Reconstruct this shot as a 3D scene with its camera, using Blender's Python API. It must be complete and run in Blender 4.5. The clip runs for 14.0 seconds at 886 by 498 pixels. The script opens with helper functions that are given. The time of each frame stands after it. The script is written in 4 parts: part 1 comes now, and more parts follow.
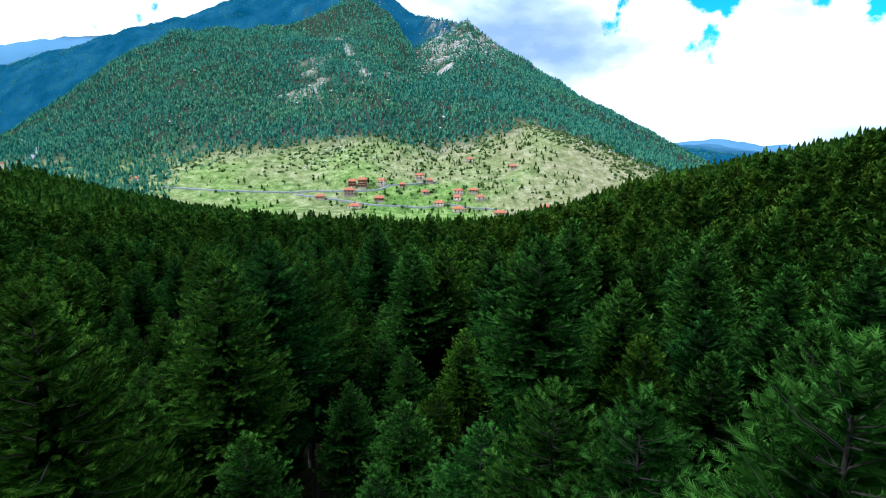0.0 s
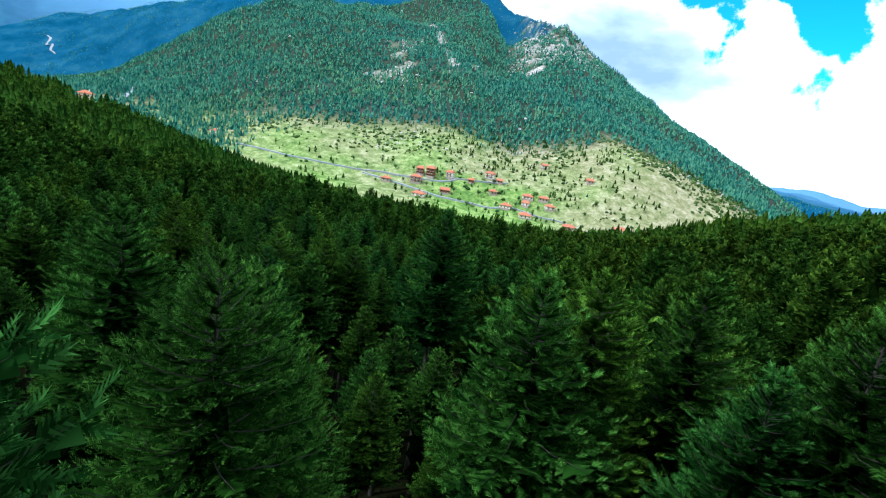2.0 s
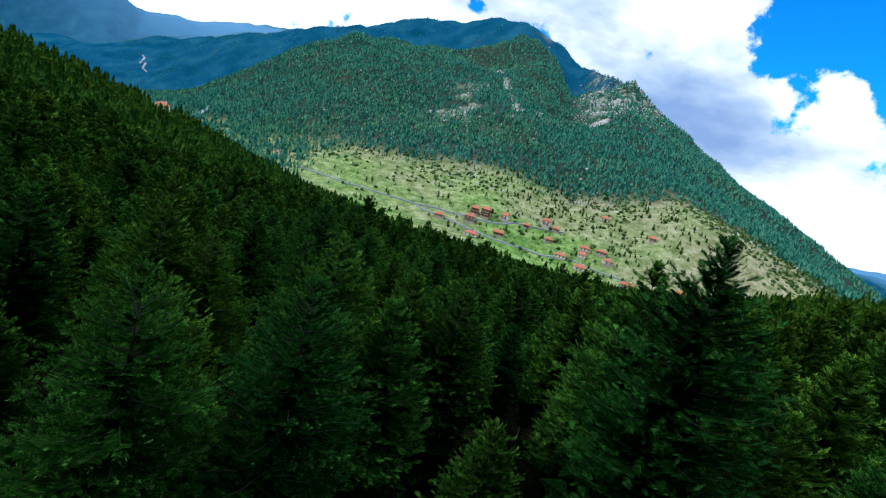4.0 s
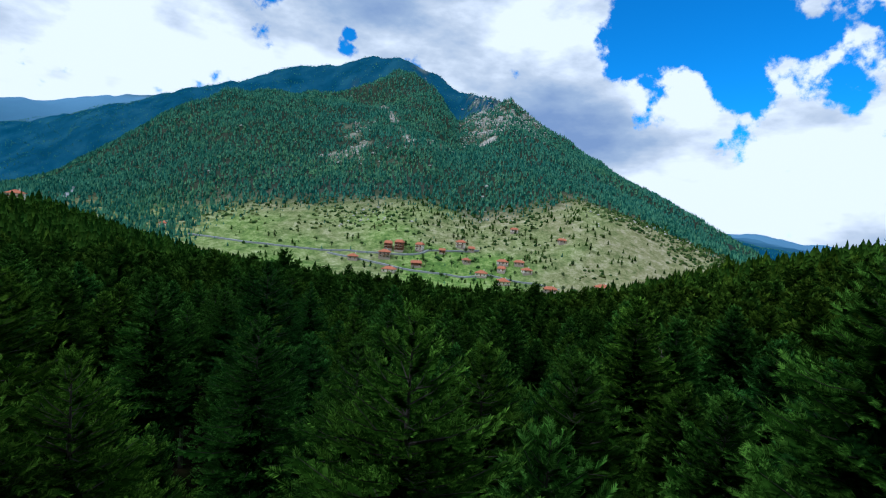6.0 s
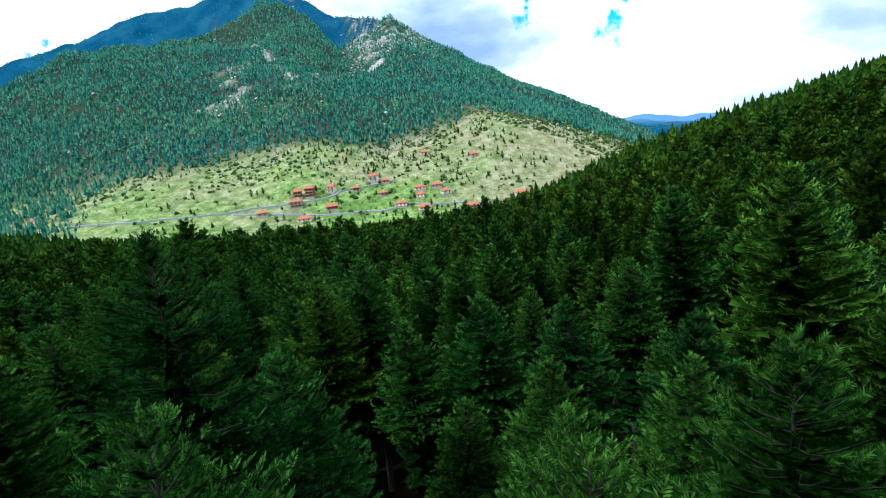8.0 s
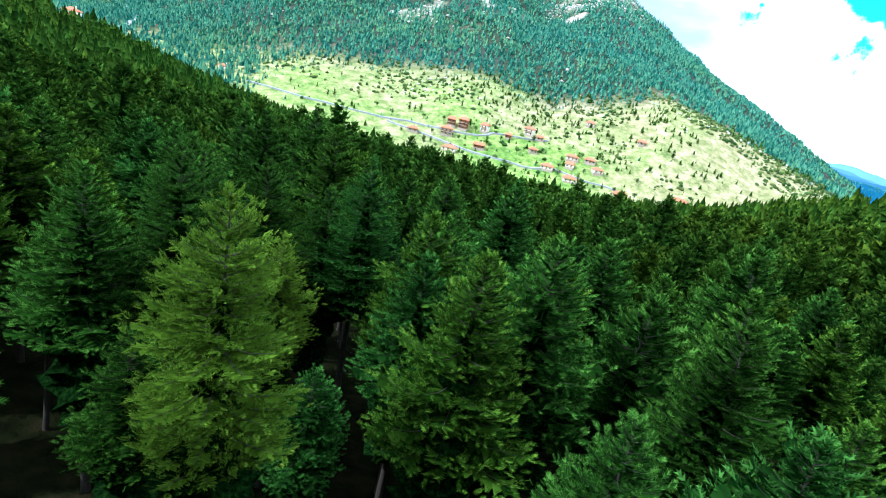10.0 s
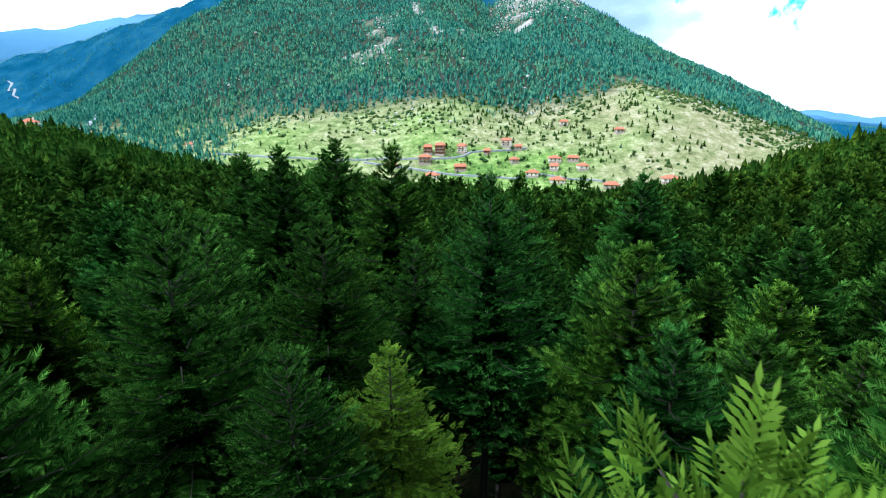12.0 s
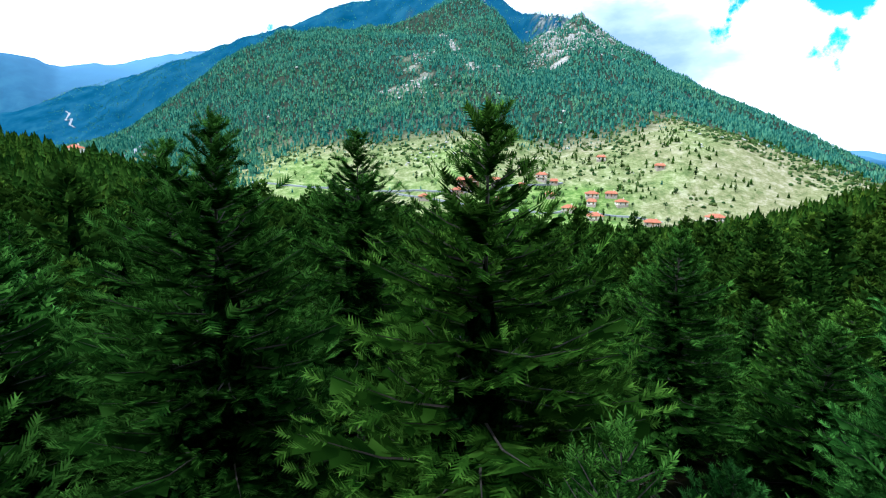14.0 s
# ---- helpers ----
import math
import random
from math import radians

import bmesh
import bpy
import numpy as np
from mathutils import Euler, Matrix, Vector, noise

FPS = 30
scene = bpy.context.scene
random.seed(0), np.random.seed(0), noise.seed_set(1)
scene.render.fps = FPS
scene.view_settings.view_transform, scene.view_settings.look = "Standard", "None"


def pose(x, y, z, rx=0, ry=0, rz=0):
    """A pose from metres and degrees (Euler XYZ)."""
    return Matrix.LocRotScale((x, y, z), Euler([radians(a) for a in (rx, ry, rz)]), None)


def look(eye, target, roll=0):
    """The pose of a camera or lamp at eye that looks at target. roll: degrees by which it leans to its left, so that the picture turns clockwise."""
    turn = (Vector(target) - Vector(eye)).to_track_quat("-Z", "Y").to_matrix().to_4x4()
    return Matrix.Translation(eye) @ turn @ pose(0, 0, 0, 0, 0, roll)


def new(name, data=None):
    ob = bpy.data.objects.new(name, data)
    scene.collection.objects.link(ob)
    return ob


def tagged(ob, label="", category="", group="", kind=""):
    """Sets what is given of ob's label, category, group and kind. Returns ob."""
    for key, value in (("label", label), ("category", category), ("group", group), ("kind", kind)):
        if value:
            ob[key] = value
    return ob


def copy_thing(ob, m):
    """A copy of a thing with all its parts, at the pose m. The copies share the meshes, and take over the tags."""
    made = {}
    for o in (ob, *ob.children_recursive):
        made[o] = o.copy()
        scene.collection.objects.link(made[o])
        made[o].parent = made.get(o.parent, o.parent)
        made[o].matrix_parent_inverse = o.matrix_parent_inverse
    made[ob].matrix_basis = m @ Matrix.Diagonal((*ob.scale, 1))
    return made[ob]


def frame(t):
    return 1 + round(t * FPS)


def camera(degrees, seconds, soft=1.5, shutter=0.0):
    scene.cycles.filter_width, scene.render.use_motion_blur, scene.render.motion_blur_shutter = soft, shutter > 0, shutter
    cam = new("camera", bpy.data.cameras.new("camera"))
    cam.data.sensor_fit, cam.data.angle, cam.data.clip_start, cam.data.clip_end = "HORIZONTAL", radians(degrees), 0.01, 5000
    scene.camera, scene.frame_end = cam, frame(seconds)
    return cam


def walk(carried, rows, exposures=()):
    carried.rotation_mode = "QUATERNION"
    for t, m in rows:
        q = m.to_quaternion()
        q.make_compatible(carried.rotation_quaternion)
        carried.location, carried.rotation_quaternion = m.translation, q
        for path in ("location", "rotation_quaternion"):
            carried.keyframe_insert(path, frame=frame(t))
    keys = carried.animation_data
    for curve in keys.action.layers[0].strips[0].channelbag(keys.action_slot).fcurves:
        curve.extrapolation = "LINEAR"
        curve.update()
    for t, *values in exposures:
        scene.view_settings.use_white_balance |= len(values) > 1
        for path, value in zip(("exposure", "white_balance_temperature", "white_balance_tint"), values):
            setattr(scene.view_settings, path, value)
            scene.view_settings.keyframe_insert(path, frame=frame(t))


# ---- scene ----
cam = camera(82.2, 14.0, soft=1.2, shutter=0.03)
ROWS = [
    (0.0, 20.13, -50.49, 10.98, 78.37, -0.21, 0.84),
    (0.5, 18.99, -44.96, 9.98, 78.06, -1.12, 1.21),
    (1.0, 18.04, -39.26, 8.92, 78.07, -2.28, 2.35),
    (1.5, 17.14, -33.16, 7.73, 78.00, -4.68, 4.66),
    (2.0, 15.98, -28.07, 6.73, 77.58, -9.23, 9.02),
    (2.5, 14.65, -22.45, 5.54, 76.63, -14.39, 14.44),
    (2.7, 14.05, -20.52, 5.09, 76.23, -16.24, 16.31),
    (4.8, 3.95, -7.36, 0.91, 84.18, -11.46, 11.93),
    (5.0, 3.41, -6.38, 0.78, 84.72, -10.62, 10.65),
    (5.5, 2.07, -3.94, 0.47, 85.93, -7.85, 7.41),
    (6.0, 0.91, -1.93, 0.27, 86.53, -4.44, 3.97),
    (6.5, -0.00, 0.00, -0.00, 86.40, -0.00, 0.00),
    (7.0, -1.63, 3.54, -0.27, 84.91, 5.35, -4.76),
    (7.5, -2.84, 6.88, -0.72, 82.07, 7.79, -7.54),
    (8.0, -3.74, 10.38, -1.31, 78.43, 6.38, -6.79),
    (8.5, -4.39, 14.09, -1.93, 75.64, 1.97, -2.33),
    (9.0, -4.93, 17.72, -2.49, 74.08, -5.64, 4.52),
    (9.2, -5.23, 19.09, -2.65, 73.27, -9.87, 8.20),
    (11.3, -12.35, 27.93, -4.61, 72.12, -10.77, 13.07),
    (11.5, -12.81, 28.97, -4.86, 73.30, -7.76, 11.26),
    (12.0, -13.97, 31.70, -5.47, 75.83, 0.12, 7.18),
    (12.5, -15.05, 34.49, -5.97, 77.55, 4.19, 5.50),
    (13.0, -15.88, 37.16, -6.35, 78.36, 2.95, 7.50),
    (13.5, -16.73, 40.15, -6.74, 79.04, 1.68, 9.29),
    (14.0, -17.50, 43.14, -7.04, 79.52, -0.83, 10.75),
]

EXPOSURES = [(t, e, 5350, 8) for t, e in ((0.0, -0.1), (2.5, 0.2), (5.0, -0.95), (7.0, -0.95), (8.0, -0.1), (8.5, 0.45), (9.0, 0.9), (11.5, 0.65), (12.0, 0.3), (12.5, 0.0), (13.0, 0.05), (14.0, 0.2))]
walk(cam, [(t, pose(x, y, z, rx, ry, rz)) for t, x, y, z, rx, ry, rz in ROWS], EXPOSURES)

# ---- sky and sun ----
SUN_ELEVATION, SUN_AZIMUTH = 45.0, -124.0      # azimuth from +y, clockwise


def nodes_of(tree):
    tree.nodes.clear()
    return tree.nodes, tree.links


def link_math(nodes, links, op, a, b=None, clamp=False):
    n = nodes.new("ShaderNodeMath")
    n.operation, n.use_clamp = op, clamp
    for i, v in enumerate((a, b)):
        if v is None:
            continue
        if isinstance(v, (int, float)):
            n.inputs[i].default_value = v
        else:
            links.new(v, n.inputs[i])
    return n.outputs[0]


def ramp(nodes, links, fac, stops):
    n = nodes.new("ShaderNodeValToRGB")
    while len(n.color_ramp.elements) < len(stops):
        n.color_ramp.elements.new(0.5)
    for e, (p, c) in zip(n.color_ramp.elements, stops):
        e.position, e.color = p, (*c, 1) if len(c) == 3 else c
    links.new(fac, n.inputs[0])
    return n.outputs[0]


def mix(nodes, links, fac, a, b):
    n = nodes.new("ShaderNodeMix")
    n.data_type = "RGBA"
    for sock, v in ((n.inputs[0], fac), (n.inputs[6], a), (n.inputs[7], b)):
        if isinstance(v, (int, float)):
            sock.default_value = v
        elif isinstance(v, tuple):
            sock.default_value = (*v, 1)
        else:
            links.new(v, sock)
    return n.outputs[2]


def noise_tex(nodes, links, vec, scale, detail=4.0, rough=0.5):
    n = nodes.new("ShaderNodeTexNoise")
    n.inputs["Scale"].default_value, n.inputs["Detail"].default_value = scale, detail
    n.inputs["Roughness"].default_value = rough
    if vec is not None:
        links.new(vec, n.inputs["Vector"])
    return n.outputs[0]


# blue gaps: direction, reach, depth
GAPS = [((0.33, 0.89, 0.34), 0.24, 0.27), ((0.40, 0.88, 0.24), 0.13, 0.22), ((0.41, 0.895, 0.185), 0.09, 0.2), ((0.26, 0.91, 0.335), 0.12, 0.2),
        ((-0.264, 0.918, 0.290), 0.030, 0.105), ((-0.256, 0.920, 0.316), 0.024, 0.100), ((0.63, 0.749, 0.207), 0.09, 0.22), ((-0.380, 0.852, 0.365), 0.06, 0.22), ((0.45, 0.80, 0.42), 0.32, 0.25)]


def build_world():
    w = bpy.data.worlds.new("world")
    scene.world = w
    w.use_nodes = True
    nodes, links = nodes_of(w.node_tree)
    sky = nodes.new("ShaderNodeTexSky")
    sky.sky_type, sky.sun_disc = "NISHITA", False
    sky.sun_elevation, sky.sun_rotation = radians(SUN_ELEVATION), radians(SUN_AZIMUTH)
    sky.altitude, sky.air_density, sky.dust_density, sky.ozone_density = 1100, 1.0, 0.3, 2.5
    tc = nodes.new("ShaderNodeTexCoord")
    # broken cumulus over the whole sky, with blue gaps between the banks
    big = noise_tex(nodes, links, tc.outputs["Generated"], 6.5, 10.0, 0.6)
    gaps = None
    for d, reach, depth in GAPS:
        n = nodes.new("ShaderNodeVectorMath")
        n.operation = "DISTANCE"
        n.inputs[1].default_value = Vector(d).normalized()
        links.new(tc.outputs["Generated"], n.inputs[0])
        r = nodes.new("ShaderNodeMapRange")
        r.interpolation_type = "SMOOTHERSTEP"
        r.inputs[1].default_value, r.inputs[2].default_value = reach, 0.0
        r.inputs[3].default_value, r.inputs[4].default_value = 0.0, depth
        links.new(n.outputs["Value"], r.inputs[0])
        gaps = r.outputs[0] if gaps is None else link_math(nodes, links, "MAXIMUM", gaps, r.outputs[0])
    field = link_math(nodes, links, "SUBTRACT", big, gaps)
    cover = nodes.new("ShaderNodeMapRange")
    cover.interpolation_type = "SMOOTHSTEP"
    cover.inputs[1].default_value, cover.inputs[2].default_value = 0.325, 0.385
    links.new(field, cover.inputs[0])
    squash = nodes.new("ShaderNodeMapping")
    squash.inputs["Scale"].default_value, squash.inputs["Location"].default_value = (1, 1, 2.2), (0.35, 0.2, 0.1)
    links.new(tc.outputs["Generated"], squash.inputs[0])
    shade = noise_tex(nodes, links, squash.outputs[0], 2.6, 8.0, 0.55)
    bank = nodes.new("ShaderNodeVectorMath")                # the one thick, grey-bottomed cloud beside the peak
    bank.operation = "DISTANCE"
    bank.inputs[1].default_value = Vector((0.17, 0.965, 0.20)).normalized()
    links.new(tc.outputs["Generated"], bank.inputs[0])
    thick = nodes.new("ShaderNodeMapRange")
    thick.interpolation_type = "SMOOTHERSTEP"
    thick.inputs[1].default_value, thick.inputs[2].default_value, thick.inputs[3].default_value, thick.inputs[4].default_value = 0.24, 0.03, 0.085, -0.08
    links.new(bank.outputs["Value"], thick.inputs[0])
    shade = link_math(nodes, links, "ADD", shade, thick.outputs[0])
    cloud = ramp(nodes, links, shade, [(0.36, (0.50, 0.68, 1.04)), (0.45, (0.82, 0.98, 1.22)), (0.51, (1.25, 1.32, 1.42)), (0.58, (1.95, 1.95, 1.95))])
    bg_sky, bg_cloud = nodes.new("ShaderNodeBackground"), nodes.new("ShaderNodeBackground")
    tint = nodes.new("ShaderNodeMix")
    tint.data_type, tint.blend_type = "RGBA", "MULTIPLY"
    tint.inputs[0].default_value, tint.inputs[7].default_value = 1.0, (0.30, 1.35, 2.1, 1)
    links.new(sky.outputs[0], tint.inputs[6])
    links.new(tint.outputs[2], bg_sky.inputs[0])
    bg_sky.inputs[1].default_value = 0.15
    links.new(cloud, bg_cloud.inputs[0])
    bg_cloud.inputs[1].default_value = 0.95
    sh = nodes.new("ShaderNodeMixShader")
    links.new(cover.outputs[0], sh.inputs[0])
    links.new(bg_sky.outputs[0], sh.inputs[1]), links.new(bg_cloud.outputs[0], sh.inputs[2])
    out = nodes.new("ShaderNodeOutputWorld")
    links.new(sh.outputs[0], out.inputs[0])


build_world()
sun = new("sun", bpy.data.lights.new("sun", "SUN"))
sun.data.energy, sun.data.angle, sun.data.color = 3.6, radians(0.6), (1.0, 0.95, 0.86)
_e, _a = radians(SUN_ELEVATION), radians(SUN_AZIMUTH)
sun.matrix_world = look((math.sin(_a) * math.cos(_e) * 900, math.cos(_a) * math.cos(_e) * 900, math.sin(_e) * 900), (0, 0, 0))

# ---- materials ----
def material(name, rough=0.8):
    m = bpy.data.materials.new(name)
    m.use_nodes = True
    nodes, links = nodes_of(m.node_tree)
    b = nodes.new("ShaderNodeBsdfPrincipled")
    b.inputs["Roughness"].default_value = rough
    o = nodes.new("ShaderNodeOutputMaterial")
    links.new(b.outputs[0], o.inputs[0])
    return m, nodes, links, b


def bump(nodes, links, b, height, strength, distance):
    n = nodes.new("ShaderNodeBump")
    n.inputs["Strength"].default_value, n.inputs["Distance"].default_value = strength, distance
    links.new(height, n.inputs["Height"])
    links.new(n.outputs[0], b.inputs["Normal"])


def foliage(name, dark, mid, light, odd, rough=0.62, per_object=True, vary=1.0, grown_and_shaded=False):
    """Needles: varied from tuft to tuft, and from tree to tree."""
    m, nodes, links, b = material(name, rough)
    geo = nodes.new("ShaderNodeNewGeometry")
    fac = geo.outputs["Random Per Island"]
    if grown_and_shaded:                                       # old needles darkened for the shade inside, this year's shoots bright at the ends
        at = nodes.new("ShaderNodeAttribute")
        at.attribute_name = "growth_and_shade"
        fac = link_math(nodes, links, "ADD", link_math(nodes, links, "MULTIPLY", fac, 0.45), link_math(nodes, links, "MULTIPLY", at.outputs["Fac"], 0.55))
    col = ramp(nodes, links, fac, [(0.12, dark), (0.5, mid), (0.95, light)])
    if per_object:
        tree = nodes.new("ShaderNodeObjectInfo").outputs["Random"]
    else:
        own = nodes.new("ShaderNodeAttribute")
        own.attribute_name = "tree"
        tree = own.outputs["Fac"]
    hue = mix(nodes, links, vary, (1.0, 1.0, 1.0), ramp(nodes, links, tree, [(0.0, (0.74, 0.96, 1.30)), (0.25, (0.95, 1.0, 1.05)), (0.55, (1.0, 1.0, 1.0)), (1.0, odd)]))
    tinted = nodes.new("ShaderNodeVectorMath")
    tinted.operation = "MULTIPLY"
    links.new(col, tinted.inputs[0]), links.new(hue, tinted.inputs[1])
    col = tinted.outputs[0]
    # some trees paler than their neighbours
    pale = link_math(nodes, links, "ADD", link_math(nodes, links, "MULTIPLY", link_math(nodes, links, "FRACT", link_math(nodes, links, "MULTIPLY", tree, 7.31)), 0.65 * vary), 1.0 - 0.30 * vary)
    scaled = nodes.new("ShaderNodeVectorMath")
    scaled.operation = "SCALE"
    links.new(col, scaled.inputs[0]), links.new(pale, scaled.inputs["Scale"])
    col = scaled.outputs[0]
    nodes.remove(b)
    matt, thin, both = nodes.new("ShaderNodeBsdfDiffuse"), nodes.new("ShaderNodeBsdfTranslucent"), nodes.new("ShaderNodeMixShader")
    links.new(col, matt.inputs[0]), links.new(col, thin.inputs[0])
    both.inputs[0].default_value = 0.18
    links.new(matt.outputs[0], both.inputs[1]), links.new(thin.outputs[0], both.inputs[2])
    links.new(both.outputs[0], nodes["Material Output"].inputs[0])
    return m


MAT_NEEDLES = foliage("fir_needles", (0.0023, 0.0116, 0.0015), (0.0166, 0.0532, 0.0064), (0.1022, 0.2444, 0.0355), (1.40, 1.14, 0.80), grown_and_shaded=True)
MAT_NEEDLES_YOUNG = foliage("young_fir_needles", (0.0219, 0.0531, 0.0050), (0.0863, 0.1725, 0.0135), (0.1869, 0.3250, 0.0365), (1.2, 1.1, 1.0), grown_and_shaded=True)
MAT_NEEDLES_HILL = foliage("hillside_fir_needles", (0.0017, 0.0091, 0.0016), (0.0128, 0.0378, 0.0044), (0.0608, 0.1338, 0.0175), (1.55, 1.15, 0.80), per_object=False, grown_and_shaded=True)
# teal instead of green: the haze of distance is mixed into the needle colour
MAT_NEEDLES_HAZED = foliage("hazed_mountain_fir_needles", (0.013, 0.078, 0.062), (0.044, 0.178, 0.130), (0.118, 0.295, 0.175), (1.8, 1.2, 0.7), per_object=False, vary=0.6)


def shaded_inner_foliage():
    """Needles packed so close inside the crown that single shoots are lost, painted near black as its inner shade."""
    m, nodes, links, b = material("shaded_inner_fir_foliage", 1.0)
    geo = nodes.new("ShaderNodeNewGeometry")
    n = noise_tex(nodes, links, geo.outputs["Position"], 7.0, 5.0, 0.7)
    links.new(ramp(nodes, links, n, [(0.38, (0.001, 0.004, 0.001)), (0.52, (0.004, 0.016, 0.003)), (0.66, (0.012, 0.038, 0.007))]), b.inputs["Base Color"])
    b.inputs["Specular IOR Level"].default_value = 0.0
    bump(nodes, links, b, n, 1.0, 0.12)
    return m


MAT_INNER_SHADE = shaded_inner_foliage()
MAT_SHRUB = foliage("shrub_leaves", (0.03, 0.07, 0.02), (0.06, 0.11, 0.03), (0.12, 0.16, 0.05), (1.5, 1.0, 1.0), per_object=False, vary=0.6)


def bark_material():
    m, nodes, links, b = material("fir_bark", 0.9)
    tc = nodes.new("ShaderNodeTexCoord")
    n = noise_tex(nodes, links, tc.outputs["Object"], 9.0, 6.0, 0.65)
    links.new(ramp(nodes, links, n, [(0.3, (0.010, 0.009, 0.006)), (0.55, (0.026, 0.022, 0.017)), (0.75, (0.062, 0.055, 0.047))]), b.inputs["Base Color"])
    bump(nodes, links, b, n, 0.6, 0.03)
    return m


MAT_BARK = bark_material()


def ground_material():
    """Shade-dark forest litter, spring meadow, dry grass, limestone and haze-blue far woods, by the zones kept on the
    sheet.
    """
    m, nodes, links, b = material("ground", 0.95)
    geo = nodes.new("ShaderNodeNewGeometry")
    pos = geo.outputs["Position"]
    zone = nodes.new("ShaderNodeAttribute")
    zone.attribute_name = "zone"
    sep = nodes.new("ShaderNodeSeparateXYZ")
    links.new(zone.outputs["Vector"], sep.inputs[0])
    forest, dry, rock = sep.outputs
    n1 = noise_tex(nodes, links, pos, 0.012, 6.0, 0.6)
    n2 = noise_tex(nodes, links, pos, 0.09, 6.0, 0.65)
    n3 = noise_tex(nodes, links, pos, 0.9, 4.0, 0.6)
    n4 = noise_tex(nodes, links, pos, 0.35, 5.0, 0.7)
    n2 = link_math(nodes, links, "ADD", link_math(nodes, links, "MULTIPLY", n2, 0.6), link_math(nodes, links, "MULTIPLY", n4, 0.4))
    green = ramp(nodes, links, n2, [(0.36, (0.050, 0.108, 0.028)), (0.48, (0.122, 0.215, 0.048)), (0.60, (0.25, 0.350, 0.078))])
    tan = ramp(nodes, links, n2, [(0.36, (0.095, 0.125, 0.044)), (0.5, (0.240, 0.238, 0.118)), (0.64, (0.41, 0.37, 0.235))])
    w = link_math(nodes, links, "ADD", dry, link_math(nodes, links, "MULTIPLY", link_math(nodes, links, "SUBTRACT", n1, 0.5), 2.2), clamp=True)
    grass = mix(nodes, links, w, green, tan)
    stone = ramp(nodes, links, n2, [(0.3, (0.26, 0.24, 0.22)), (0.5, (0.42, 0.41, 0.39)), (0.7, (0.56, 0.55, 0.53))])
    r = link_math(nodes, links, "ADD", rock, link_math(nodes, links, "MULTIPLY", link_math(nodes, links, "SUBTRACT", n2, 0.5), 1.4), clamp=True)
    col = mix(nodes, links, r, grass, stone)
    # forest litter, its colour taken near black for the deep shade under the firs
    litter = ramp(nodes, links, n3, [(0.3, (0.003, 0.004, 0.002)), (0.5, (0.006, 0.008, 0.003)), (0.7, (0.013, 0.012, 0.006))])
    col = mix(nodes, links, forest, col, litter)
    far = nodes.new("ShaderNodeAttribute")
    far.attribute_name = "hazed_woods"
    # far woods painted blue, distance haze held in the colour
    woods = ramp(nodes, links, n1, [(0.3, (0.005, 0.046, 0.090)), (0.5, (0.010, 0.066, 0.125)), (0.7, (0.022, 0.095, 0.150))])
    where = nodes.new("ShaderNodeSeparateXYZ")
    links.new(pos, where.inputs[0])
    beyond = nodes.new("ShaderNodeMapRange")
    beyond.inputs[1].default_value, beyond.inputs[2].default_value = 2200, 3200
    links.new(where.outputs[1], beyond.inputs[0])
    # thicker painted haze: paler blue on the farthest ridges
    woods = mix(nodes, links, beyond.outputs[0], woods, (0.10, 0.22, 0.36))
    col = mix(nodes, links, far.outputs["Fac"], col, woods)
    links.new(col, b.inputs["Base Color"])
    b.inputs["Specular IOR Level"].default_value = 0.0
    bump(nodes, links, b, n2, 0.7, 1.5)
    return m


MAT_GROUND = ground_material()


def plain(name, colour, rough=0.7, vary=0.25, scale=1.5):
    m, nodes, links, b = material(name, rough)
    geo = nodes.new("ShaderNodeNewGeometry")
    n = noise_tex(nodes, links, geo.outputs["Position"], scale, 6.0, 0.6)
    lo, hi = tuple(c * (1 - vary) for c in colour), tuple(min(1, c * (1 + vary)) for c in colour)
    links.new(ramp(nodes, links, n, [(0.3, lo), (0.7, hi)]), b.inputs["Base Color"])
    b.inputs["Specular IOR Level"].default_value = 0.15 if rough > 0.4 else 0.5
    bump(nodes, links, b, n, 0.25, 0.05)
    return m


MAT_TILES = plain("roof_tiles", (0.43, 0.150, 0.085), 0.85, 0.3)
MAT_PLASTER = plain("white_plaster", (0.74, 0.70, 0.62), 0.8, 0.15)
MAT_STONE_WALL = plain("stone_wall", (0.36, 0.31, 0.26), 0.9, 0.3)
MAT_TIMBER = plain("brown_timber", (0.19, 0.09, 0.05), 0.8, 0.3)
MAT_GLASS = plain("window_glass", (0.03, 0.035, 0.045), 0.15, 0.2)
MAT_ROAD = plain("pale_asphalt", (0.28, 0.30, 0.33), 0.9, 0.18, 0.3)
MAT_ROCK = plain("limestone", (0.44, 0.43, 0.41), 0.95, 0.25, 0.4)
MAT_DEAD = plain("dead_wood", (0.15, 0.135, 0.125), 0.9, 0.3, 4.0)

# ---- terrain ----
_lat = np.random.RandomState(7).rand(256, 256)


